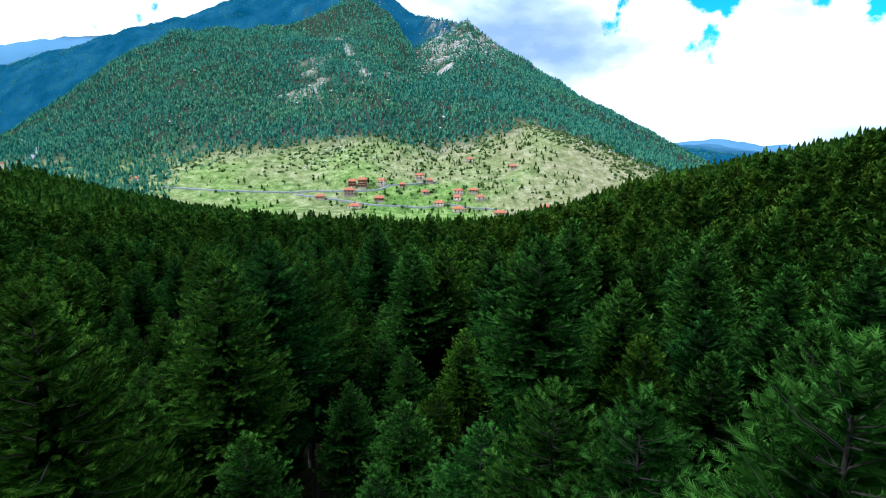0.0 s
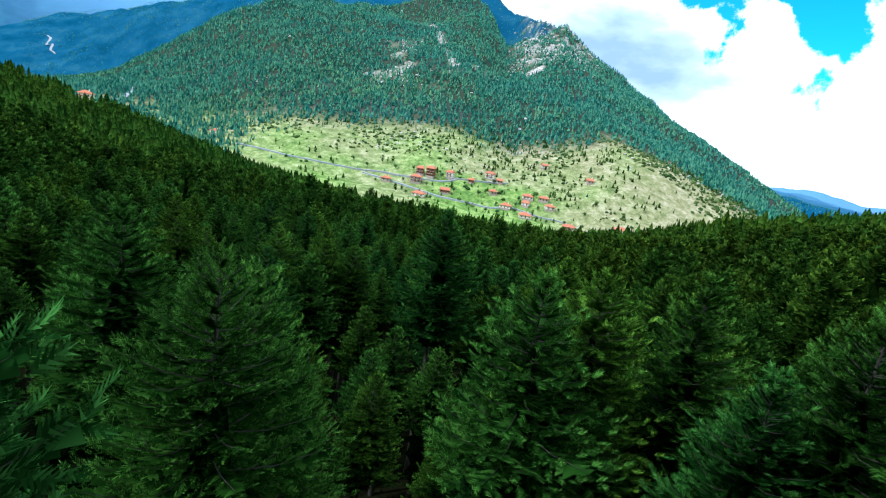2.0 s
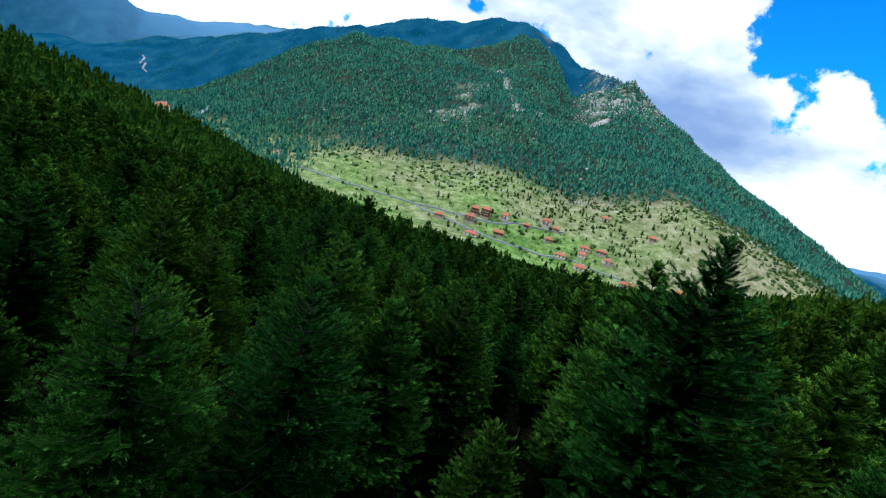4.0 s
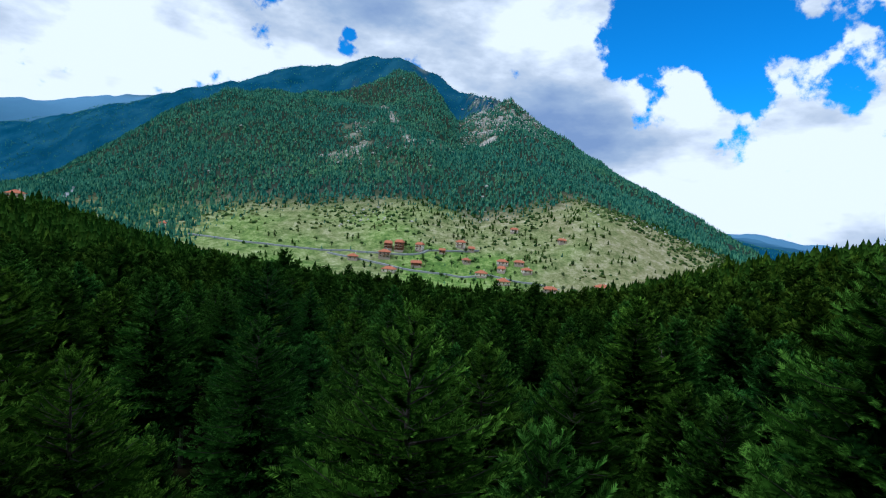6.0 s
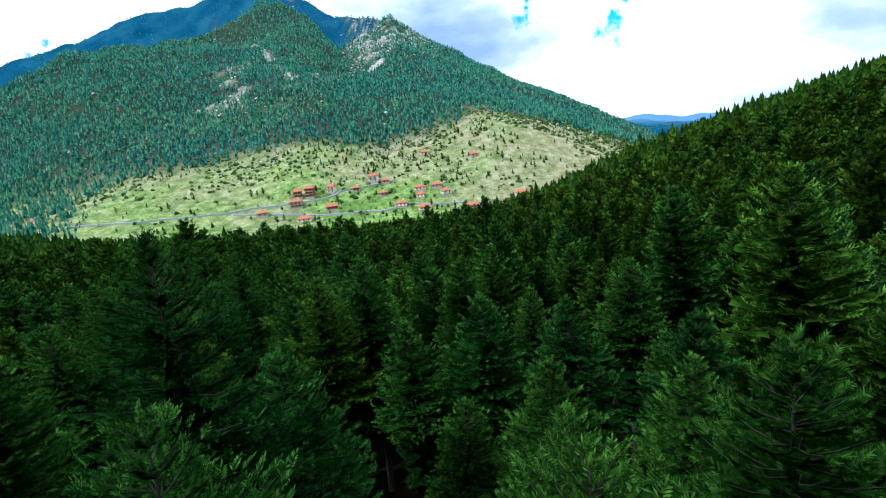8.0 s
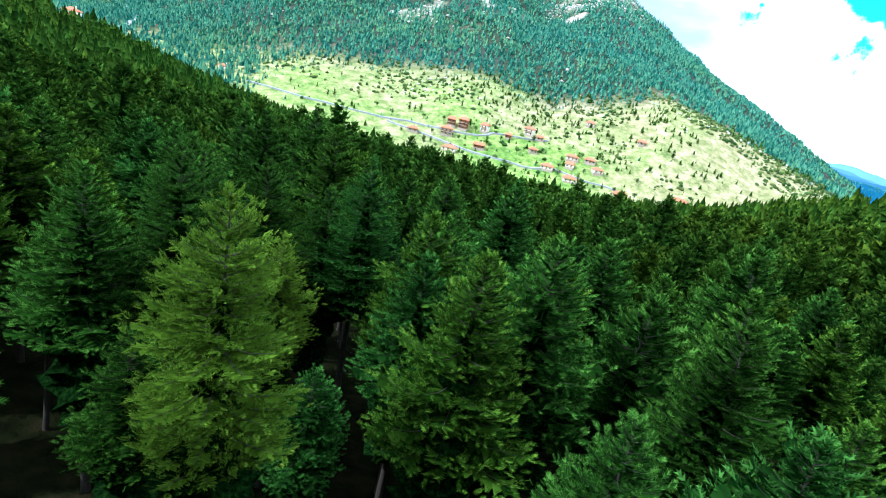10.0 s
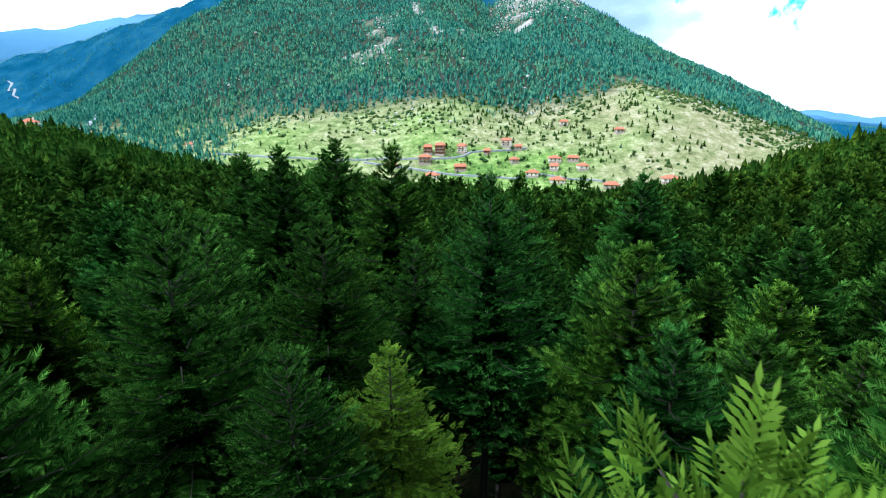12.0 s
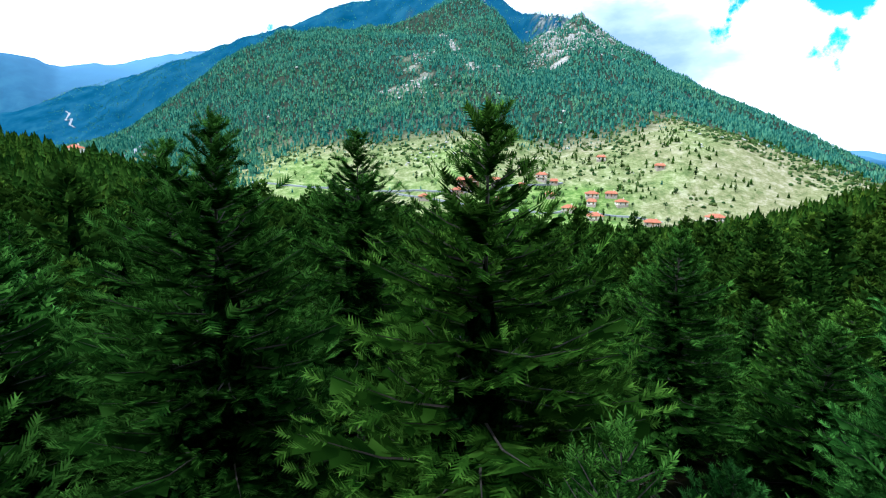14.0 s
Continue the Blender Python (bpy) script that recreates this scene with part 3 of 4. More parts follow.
TALL_LABEL = "tall dark fir rising above the wood with a pointed crown"
HERO_FORM = [(15.5, 2.9, 7.0, 0.90), (17.0, 2.5, 7.5, 1.12), (15.5, 3.1, 6.5, 0.80), (16.0, 2.5, 7.5, 0.95), (14.5, 2.6, 6.0, 0.82), (15.0, 2.1, 6.5, 0.85)]
MID_FORM = [(14.0, 2.8, 0.88), (15.0, 2.4, 1.0), (13.5, 2.9, 0.80), (14.5, 2.4, 0.92), (13.0, 2.6, 0.78), (16.0, 2.7, 0.95)]
CLOSE = [fir_meshes(10 + k, tall, wide, clad, bulge, FINE, MAT_NEEDLES_YOUNG if k == 5 else None) for k, (tall, wide, clad, bulge) in enumerate(HERO_FORM)]
HERO = [fir_meshes(25 + k, tall, wide, clad, bulge, LAYERED, MAT_NEEDLES_YOUNG if k == 5 else None) for k, (tall, wide, clad, bulge) in enumerate(HERO_FORM)]
MID = [fir_meshes(40 + k, tall, wide, 8.0, bulge, MIDDLE) for k, (tall, wide, bulge) in enumerate(MID_FORM)]
LONE = [fir_meshes(70 + k, 11.0 + k, 2.4, 8.5, 0.9, LOOSE) for k in range(2)]

FORMS = {"close": (CLOSE, HERO_FORM), "layered": (HERO, HERO_FORM), "middle": (MID, MID_FORM), "lone": (LONE, None)}
PATH = np.array([r[1:4] for r in ROWS])


def clear_of_path(x, y, top, wide):
    """True where a tree leaves the flight line free."""
    for a, b in zip(PATH[:-1], PATH[1:]):
        d = b - a
        t = np.clip(((x - a[0]) * d[0] + (y - a[1]) * d[1]) / (d[0] ** 2 + d[1] ** 2 + 1e-9), 0, 1)
        q = a + t * d
        gap = math.hypot(x - q[0], y - q[1])
        if gap < wide + 11.0 and top > q[2] - 5.5 + gap * 0.12:
            return False
    return True


# Single firs that stand out: place of the tip, form
MARKED = [
    (11.1, -31.5, 6.9, 0), (11.0, -25.6, 6.2, 2), (11.0, -19.8, 4.3, 2), (2.7, -12.3, 3.0, 0), (9.3, -15.0, 2.5, 4), (24.5, -26.8, 6.8, 2),
    (19.6, -10.5, 3.3, 2), (23.5, -9.0, 3.5, 0), (25.7, -14.5, 4.5, 3), (23.6, -14.5, 2.3, 4), (12.0, 4.6, 2.3, 1), (11.6, 11.6, 0.6, 0),
    (1.4, 11.6, -3.0, 0), (-10.4, 8.9, -1.0, 1), (-18.2, 27.5, -4.6, 0), (15.8, 7.3, -2.9, 2), (35.8, -19.9, 5.7, 3), (29.8, -10.6, 5.3, 3),
    (24.3, -40.4, 5.9, 2), (22.7, -39.1, 5.4, 4), (25.8, -43.9, 8.5, 2), (11.1, -40.2, 8.1, 0), (-0.3, -9.6, 2.4, 1), (17.4, -13.0, 3.4, 2),
]
MARKED_AHEAD = [
    (2.0, 0.0, -1.2, 4), (-0.3, -3.0, -1.1, 0), (-1.7, -0.6, -2.2, 3), (0.1, 5.4, -0.95, 3), (2.4, 6.4, -3.0, 4), (-6.6, 15.6, -3.6, 4),
    (-6.4, 6.9, -2.6, 0), (-7.3, 5.0, -1.7, 3), (3.4, 14.7, -5.3, 2), (-2.5, 13.7, -3.6, 4), (1.9, 16.8, -4.6, 4), (-1.0, 18.8, -6.3, 4),
    (1.0, 12.5, -4.4, 4), (3.9, 11.6, -3.1, 2), (-8.5, 20.7, -2.2, 1), (-7.2, 23.7, -6.2, 4), (2.7, 29.1, -7.7, 0), (8.6, 32.3, -11.2, 4),
    (11.9, 33.6, -12.0, 4), (8.6, 35.8, -8.3, 2), (25.8, 49.5, -10.2, 2), (3.6, 37.8, -9.8, 0), (-8.1, 37.0, -7.4, 0), (-5.9, 39.8, -7.1, 2),
    (-3.8, 33.7, -9.3, 4), (-0.3, 37.9, -7.7, 3), (11.2, 45.8, -10.9, 0), (19.5, 42.0, -9.3, 0), (-16.8, 15.4, -3.7, 3),
]
MARKED_FAR = [
    (-13.5, 32.6, -6.0, 5), (-17.7, 39.4, -9.2, 4), (-16.3, 41.2, -9.9, 5), (-18.5, 43.5, -7.6, 2), (-21.7, 43.6, -7.6, 0), (-20.3, 40.2, -7.1, 3),
    (-22.2, 37.8, -8.1, 0), (-16.8, 46.8, -9.0, 4), (-10.6, 46.9, -9.0, 2), (-14.4, 45.2, -6.7, 1), (-10.9, 43.5, -8.2, 0), (-10.5, 41.6, -9.4, 4),
    (-8.3, 42.9, -9.9, 2), (-13.0, 60.2, -9.2, 3), (-18.2, 50.1, -6.3, 1), (-23.0, 58.1, -6.3, 1), (-22.9, 50.9, -6.4, 1), (-8.0, 55.2, -7.7, 3),
    (-25.7, 53.2, -6.8, 0), (-24.5, 46.7, -8.0, 0),
]


def plant():
    rnd = np.random.RandomState(5)
    placed = []
    for x, y, top, kind in MARKED + MARKED_AHEAD + MARKED_FAR:
        g = float(height(x, y))
        label = YOUNG_LABEL if kind == 5 else TALL_LABEL if kind == 1 else NEAR_LABEL
        dist = np.hypot(PATH[:, 0] - x, PATH[:, 1] - y).min()
        level = "close" if dist < 4.6 else "layered" if dist < 22 or kind == 5 else "middle"
        put_fir(level, kind, x, y, g, (top - g) / FORMS[level][1][kind][0], rnd.uniform(0, 360), 0.0, label)
        placed.append((x, y))
    spots = []
    for _ in range(9000):
        y = -72 + 210 * rnd.rand() ** 0.9
        spots.append((rnd.uniform(-1, 1) * (40 + 0.85 * (y + 72)) + 0.08 * (20 - y), y))
    things, rest, marked = [], [], np.array(placed)
    for x, y in spots:
        at = np.array(placed)
        near = ((at[:, 0] - x) ** 2 + (at[:, 1] - y) ** 2).min()
        if near < rnd.uniform(2.8, 4.5) ** 2 or ((marked[:, 0] - x) ** 2 + (marked[:, 1] - y) ** 2).min() < rnd.uniform(3.2, 4.6) ** 2:
            continue
        placed.append((x, y))
        dist = np.hypot(PATH[:, 0] - x, PATH[:, 1] - y).min()
        things.append((dist + (200 if y < PATH[0, 1] + 4 else 0), x, y))
    things.sort()
    for n, (dist, x, y) in enumerate(things):
        hero = n < 60
        g = float(height(x, y))
        kind = rnd.randint(5) if hero else rnd.randint(len(MID))
        tall = HERO_FORM[kind][0] if hero else MID_FORM[kind][0]
        size = rnd.uniform(0.84, 1.1)
        for _try in range(7):
            if clear_of_path(x, y, g + tall * size, 2.4 * size):
                break
            size *= 0.88
        if n < 250:
            put_fir("layered" if hero else "middle", kind, x, y, g, size, rnd.uniform(0, 360), rnd.uniform(-2.5, 2.5))
        else:
            rest.append((x, y, min(16.0, tall * size) * rnd.uniform(0.64, 1.06) * (1.22 if rnd.rand() < 0.1 else 1.0)))
    return np.array(rest)


_protos = {}


def put_fir(level, kind, x, y, g, size, turn, lean, label=NEAR_LABEL):
    key = (level, kind)
    m = pose(x, y, g, lean, lean * 0.6, turn) @ Matrix.Scale(size, 4)
    if key not in _protos:
        ob = fir_thing(FORMS[level][0][kind], label, "firs of the near hillside")
        ob.matrix_basis = m
        _protos[key] = ob
        return ob
    src = _protos[key]
    keep = src.matrix_basis.copy()
    src.matrix_basis = Matrix.Identity(4)
    ob = copy_thing(src, m)
    src.matrix_basis = keep
    ob.matrix_basis = m
    if label != NEAR_LABEL:
        tagged(ob, label)
    return ob


REST = plant()


# ---- far woods ----
def far_fir(seed, tiers, sides):
    """A small ragged fir one unit high."""
    rnd = np.random.RandomState(seed)
    v, f = [], []
    for k in range(tiers):
        z0 = 0.06 + 0.80 * k / tiers
        z1 = min(1.0, z0 + 1.5 / tiers) if k < tiers - 1 else 1.0
        r = 0.235 * (1 - 0.84 * (k / tiers) ** 1.35)
        n0 = len(v)
        v.append((rnd.uniform(-.01, .01), rnd.uniform(-.01, .01), z1))
        for s in range(sides):
            th = 2 * math.pi * (s + rnd.uniform(-0.3, 0.3)) / sides + k
            q = r * rnd.uniform(0.8, 1.2) * (1.08 if s % 2 else 0.80)
            v.append((math.cos(th) * q, math.sin(th) * q, z0 + rnd.uniform(-0.03, 0.03) + (0.0 if s % 2 else 0.05)))
        for s in range(sides):
            f.append((n0, n0 + 1 + s, n0 + 1 + (s + 1) % sides))
    # tier tops dark and rims bright, crown shade put into the colour
    return np.array(v), np.array(f), np.tile([0.15] + [0.85] * sides, tiers)


def scatter(name, label, spots, sizes, fat, variants, mat, category="forest"):
    """Many small trees in one mesh."""
    rnd = np.random.RandomState(len(spots))
    z = height(spots[:, 0], spots[:, 1])
    kind = rnd.randint(len(variants), size=len(spots))
    turn = rnd.uniform(0, 6.283, len(spots))
    V, F, G, T, base = [], [], [], [], 0
    for k, (tv, tf, tg) in enumerate(variants):
        m = np.where(kind == k)[0]
        if not len(m):
            continue
        c, s = np.cos(turn[m])[:, None], np.sin(turn[m])[:, None]
        w = (sizes[m] * fat[m])[:, None]
        x = (tv[None, :, 0] * c - tv[None, :, 1] * s) * w + spots[m, 0][:, None]
        y = (tv[None, :, 0] * s + tv[None, :, 1] * c) * w + spots[m, 1][:, None]
        zz = tv[None, :, 2] * sizes[m][:, None] + z[m][:, None] - 0.3
        V.append(np.stack([x, y, zz], -1).reshape(-1, 3))
        G.append(np.tile(tg, len(m)))
        T.append(np.repeat(0.55 * rnd.rand(len(m)) + 0.45 * np.clip(0.5 + 0.6 * fbm(spots[m, 0], spots[m, 1], 130, 3), 0, 1), len(tv)))
        F.append((tf[None] + (np.arange(len(m)) * len(tv))[:, None, None] + base).reshape(-1, 3))
        base += len(m) * len(tv)
    me = mesh_from(name, np.vstack(V), np.vstack(F), mat)
    me.attributes.new("growth_and_shade", "FLOAT", "POINT").data.foreach_set("value", np.concatenate(G))
    me.attributes.new("tree", "FLOAT", "POINT").data.foreach_set("value", np.concatenate(T))
    return tagged(new(name, me), label, category, kind="stuff")


def spray_fir(seed, tall, wide, bulge, grain):
    """A fir one unit high, of layered sprays round a ragged core painted dark as shade."""
    rnd = np.random.RandomState(seed)
    P, D, U, S, A, lines, fan, spread, patch = crown_sprays(rnd, tall, wide, tall * 0.6, bulge, grain)
    V, F, growth_and_shade = lay_sprays(P, D, U, S, A, grain["tri"], fan)
    cv, cf, _ = far_fir(seed + 500, 5, 6)
    cv = cv * (2.0 * wide, 2.0 * wide, tall * 0.88)
    return np.vstack([V, cv]) / tall, np.vstack([F, cf + len(V)]), np.concatenate([growth_and_shade, np.zeros(len(cv))])


SPARSE = dict(gap=1.3, boughs=4.4, pitch=1.9, size=1.8, under=1, slim=1.0, tri=spray_template(1, 0.14, 0.24, False))
STAND_FORM = [(14.0, 2.6, 0.85), (14.0, 2.2, 0.95), (13.0, 2.8, 0.78), (14.0, 2.4, 1.0), (12.0, 2.5, 0.82)]
CLOSE_VARIANTS = [spray_fir(130 + k, *form, dict(LOOSE, gap=0.62, pitch=0.62, size=0.78)) for k, form in enumerate(STAND_FORM)]
NEAR_VARIANTS = [spray_fir(80 + k, *form, dict(LOOSE, gap=1.0, pitch=1.4, size=1.4)) for k, form in enumerate(STAND_FORM)]
SIDE_VARIANTS = [spray_fir(110 + k, *form, SPARSE) for k, form in enumerate(STAND_FORM)]
FAR_VARIANTS = [far_fir(60 + k, 6, 6) for k in range(5)]
TINY_VARIANTS = [far_fir(70 + k, 2, 6) for k in range(4)]


HOUSE_AT = (-354, 366)


def hill_woods():
    rnd = np.random.RandomState(21)
    p, tall = REST[:, :2], REST[:, 2]
    cut = np.arange(len(p)) < 380                           # sorted by their distance from the flight line
    scatter("nearby_wood", "dense dark firs just beyond the nearest trees", p[cut], tall[cut], rnd.uniform(0.85, 1.1, cut.sum()), CLOSE_VARIANTS, MAT_NEEDLES_HILL)
    near = ~cut & (np.arange(len(p)) < 800)
    scatter("hillside_wood", "dense dark fir wood on the slope ahead", p[near], tall[near], rnd.uniform(0.85, 1.1, near.sum()), NEAR_VARIANTS, MAT_NEEDLES_HILL)
    past = ~cut & ~near
    scatter("lower_hillside_wood", "dense dark fir wood lower down the slope", p[past], tall[past], rnd.uniform(0.85, 1.1, past.sum()), SIDE_VARIANTS, MAT_NEEDLES_HILL)
    n = 13000
    a, r = rnd.uniform(-1.15, 1.15, n), np.sqrt(rnd.uniform(60 ** 2, 520 ** 2, n))
    x, y = np.sin(a) * r, np.cos(a) * r
    keep = (meadow_mask(x, y) < 0.3) & (r < 480)
    keep &= ~((y < 136) & (np.abs(x - 0.08 * (20 - y)) < 39 + 0.85 * (y + 72)))
    for q in np.linspace(-0.04, 0.12, 24):                  # a clearing below the house in the side valley
        keep &= np.hypot(x - HOUSE_AT[0] * (1 - q), y - HOUSE_AT[1] * (1 - q)) > 8.5
    p = np.stack([x, y], -1)[keep]
    flank = np.hypot(p[:, 0], p[:, 1]) < 210
    for name, label, q, forms in (("flank_wood", "dense fir wood on the flanks of the near hillside", p[flank], SIDE_VARIANTS), ("hillside_forest", "dense dark fir forest covering the near hillside", p[~flank], FAR_VARIANTS)):
        scatter(name, label, q, rnd.uniform(8.0, 13.5, len(q)) * np.where(rnd.rand(len(q)) < 0.06, 1.25, 1.0), rnd.uniform(0.85, 1.2, len(q)), forms, MAT_NEEDLES_HILL)


def mountain_woods():
    rnd = np.random.RandomState(22)
    n = 210000
    b = rnd.uniform(-1.10, 0.70, n)
    y = np.sqrt(rnd.uniform(430 ** 2, 2200 ** 2, n))
    x = b * y
    open_land = meadow_mask(x, y)
    clump = fbm(x, y, 90, 3)
    dens = (1.0 - 0.45 * step(0.0, 0.7, clump) - 0.25 * step(0.0, 0.6, fbm(x + 900, y, 28, 2))) * (1 - 0.96 * rock_mask(x, y)) * (0.55 + 0.45 * step(1700, 1100, y))
    dens = dens * (1 - open_land) + 0.012 * open_land * (clump > 0.0)
    keep = (rnd.rand(n) < dens) & ~((y < 640) & (np.abs(b) > 0.66) & (y < 480)) & (rnd.rand(n) < np.where(y < np.interp(b, COL[:, 0], COL[:, 2]) + 60, 1.0, 0.3))
    p = np.stack([x, y], -1)[keep]
    size = rnd.uniform(5.0, 9.5, len(p)) * np.where(open_land[keep] > 0.5, 0.5, 1.0) * np.where(p[:, 1] > 1560, 0.6, 1.0)
    scatter("mountain_forest", "fir forest on the mountain, thinning towards rocky ground", p, size, rnd.uniform(0.8, 1.2, len(p)), TINY_VARIANTS, MAT_NEEDLES_HAZED)


hill_woods()
mountain_woods()


# ---- dead wood ----
def dead_fir(x, y, top, seed, lean, label):
    """A bare grey snag with broken side twigs."""
    rnd = np.random.RandomState(seed)
    g = float(height(x, y))
    tall = top - g
    base = new("dead_tree")
    base.matrix_basis = pose(x, y, g, lean, lean * 0.5, rnd.uniform(0, 360))
    tagged(base, label, "tree")
    stem = lambda z: np.array((0.10 * math.sin(z * 0.6), 0.08 * math.cos(z * 0.45), z))
    tv, tf = tube([stem(z) for z in np.linspace(-0.3, tall, 11)], np.linspace(0.12, 0.008, 11), 7)
    trunk = new("trunk", mesh_from("trunk", np.array(tv), tf, MAT_DEAD, True))
    trunk.parent = base
    for k in range(54):
        share = rnd.uniform(0.42, 0.985)
        z, th, n = tall * share, k * 2.4, rnd.uniform(0.5, 1.0) * min(1.5, 0.3 + 7.0 * (1 - share))
        d = np.array((math.cos(th), math.sin(th), rnd.uniform(-0.45, 0.25)))
        across = np.array((-d[1], d[0], 0.0))
        p = stem(z)
        v, f = tube([p, p + d * n * 0.4, p + d * n * 0.75 - (0, 0, 0.05 * n), p + d * n + (0, 0, 0.10 * n)], (0.013, 0.009, 0.006, 0.003), 4)
        v, f = list(v), list(f)
        for j in range(9):                                  # dry twigs on both sides
            q, m = rnd.uniform(0.25, 0.95), rnd.uniform(0.12, 0.38) * n
            a = p + d * n * q
            w, g2 = tube([a, a + (across * (1 if j % 2 else -1) + d * 0.7 + (0, 0, rnd.uniform(-0.4, 0.2))) * m], (0.005, 0.002), 3)
            f.extend(tuple(i + len(v) for i in q) for q in g2)
            v.extend(w)
        ob = new("branch", mesh_from("branch", np.array(v), f, MAT_DEAD))
        ob.parent = base


for _x, _y, _top, _lean in ((-13.9, 59.6, -14.8, 14), (-22.4, 48.2, -13.6, -7), (-23.6, 49.8, -13.0, 5), (-21.3, 47.2, -13.6, -9), (34.7, -10.9, 0.8, 5), (19.8, 52.0, -10.5, -6)):
    dead_fir(_x, _y, _top, int(abs(_x * 10)), _lean, "bare grey dead fir with broken twigs, among living firs")

# ---- meadow ----
def lump(seed):
    rnd = np.random.RandomState(seed)
    v, f = [(0, 0, 1.0)], []
    for k, (z, r) in enumerate(((0.72, 0.45), (0.35, 0.62), (0.0, 0.5))):
        for s in range(6):
            th = 2 * math.pi * (s + 0.5 * k + rnd.uniform(-.25, .25)) / 6
            q = r * rnd.uniform(0.7, 1.2)
            v.append((math.cos(th) * q, math.sin(th) * q, z + rnd.uniform(-.08, .08)))
    for s in range(6):
        q = (s + 1) % 6
        f.append((0, 1 + s, 1 + q))
        for k in (0, 1):
            a, b, c, d = 1 + k * 6 + s, 1 + k * 6 + q, 7 + k * 6 + s, 7 + k * 6 + q
            f.extend([(a, c, b), (b, c, d)])
    return np.array(v, float), np.array(f), np.full(len(v), 0.5)


LUMPS = [lump(90 + k) for k in range(5)]


def meadow_growth():
    rnd = np.random.RandomState(31)
    n = 16000
    b = rnd.uniform(-0.62, 0.6, n)
    y = rnd.uniform(420, 760, n)
    x = b * y
    open_land = meadow_mask(x, y)
    clump = fbm(x, y, 60, 3)
    up = step(500, 640, y) * 0.75 + step(0.08, 0.3, b) * 0.5
    keep = (open_land > 0.25) & (rnd.rand(n) < (0.06 + 0.6 * up) * step(-0.35, 0.4, clump))
    p = np.stack([x, y], -1)[keep]
    scatter("meadow_shrubs", "scattered green and brown shrubs on the sloping meadow", p, rnd.uniform(0.8, 3.2, len(p)), rnd.uniform(0.9, 1.6, len(p)), LUMPS, MAT_SHRUB, "shrubs")
    keep = (open_land > 0.25) & (rnd.rand(n) < 0.28 * (0.25 + step(530, 680, y)) * step(-0.1, 0.5, fbm(x + 300, y, 60, 3)))
    p = np.stack([x, y], -1)[keep]
    scatter("meadow_young_firs", "young dark firs spreading down into the meadow", p, rnd.uniform(2.0, 6.0, len(p)), rnd.uniform(1.1, 1.7, len(p)), FAR_VARIANTS, MAT_NEEDLES_HILL, "young trees")
    n = 26000
    y = rnd.uniform(700, 1700, n)
    x = rnd.uniform(-0.6, 0.14, n) * y
    keep = rnd.rand(n) < 0.42 * rock_mask(x, y) + 0.006 * (fbm(x, y, 140, 3) > 0.1)
    p = np.stack([x, y], -1)[keep]
    scatter("limestone_outcrops", "pale limestone blocks on the bare upper slopes", p, rnd.uniform(1.2, 3.6, len(p)), rnd.uniform(1.0, 2.2, len(p)), LUMPS, MAT_ROCK, "rocks")
    n = 5200
    y = rnd.uniform(1040, 1480, n)
    b = rnd.uniform(-0.055, 0.125, n)
    x = b * y
    keep = rnd.rand(n) < step(0.105, 0.05, np.abs(b - 0.035)) * step(1050, 1150, y) * step(-0.5, 0.3, fbm(x, y, 30, 3))
    p = np.stack([x, y], -1)[keep]
    scatter("peak_boulders", "pale limestone boulders dotted over the rounded peak", p, rnd.uniform(1.0, 2.9, len(p)), rnd.uniform(0.9, 1.6, len(p)), LUMPS, MAT_ROCK, "rocks")
    n = 2600
    y = rnd.uniform(560, 760, n)
    x = rnd.uniform(-0.5, 0.55, n) * y
    keep = (meadow_mask(x, y) > 0.2) & (rnd.rand(n) < 0.5 * step(0.1, 0.5, fbm(x - 500, y, 50, 3)))
    p = np.stack([x, y], -1)[keep]
    scatter("meadow_stones", "pale stones strewn on the dry upper meadow", p, rnd.uniform(0.7, 2.0, len(p)), rnd.uniform(1.0, 2.2, len(p)), LUMPS, MAT_ROCK, "rocks")


meadow_growth()


# ---- roads ----
def road(label, points, wide):
    """A strip laid on the slope along a line of places."""
    pts = np.array(points, float)
    t = np.linspace(0, len(pts) - 1, (len(pts) - 1) * 8 + 1)
    line = np.stack([np.interp(t, np.arange(len(pts)), pts[:, k]) for k in (0, 1)], -1)
    for _ in range(6):
        line[1:-1] = (line[:-2] + 2 * line[1:-1] + line[2:]) / 4
    d = np.gradient(line, axis=0)
    side = np.stack([-d[:, 1], d[:, 0]], -1) / np.linalg.norm(d, axis=1)[:, None]
    v, f = [], []
    for k, (p, s) in enumerate(zip(line, side)):
        z = float(height(*p)) + 0.9
        for w, dz in ((-1, -1.6), (-1, 0), (1, 0), (1, -1.6)):
            q = p + s * wide * 0.5 * w
            v.append((q[0], q[1], z + dz))
        if k:
            a, b = 4 * k - 4, 4 * k
            f.extend([(a + j, b + j, b + j + 1, a + j + 1) for j in range(3)])
    return tagged(new("road", mesh_from("road", np.array(v), f, MAT_ROAD)), label, "road", kind="structure")


road("narrow pale asphalt road climbing through the village meadow", [(-300, 512), (-238, 503), (-199, 503), (-161, 509), (-129, 517), (-83, 516), (-55, 522), (-50, 530), (-26, 537), (4, 552)], 3.8)
road("narrow pale asphalt lane below the village houses", [(-149, 506), (-120, 501), (-79, 493), (-46, 487), (-2, 491), (9, 499)], 3.4)
road("short pale lane between the lower houses", [(9, 499), (41, 488), (63, 486), (82, 478)], 2.6)
road("pale gravel track in the side valley", [(-520, 560), (-545, 640), (-600, 720), (-690, 800)], 7.0)
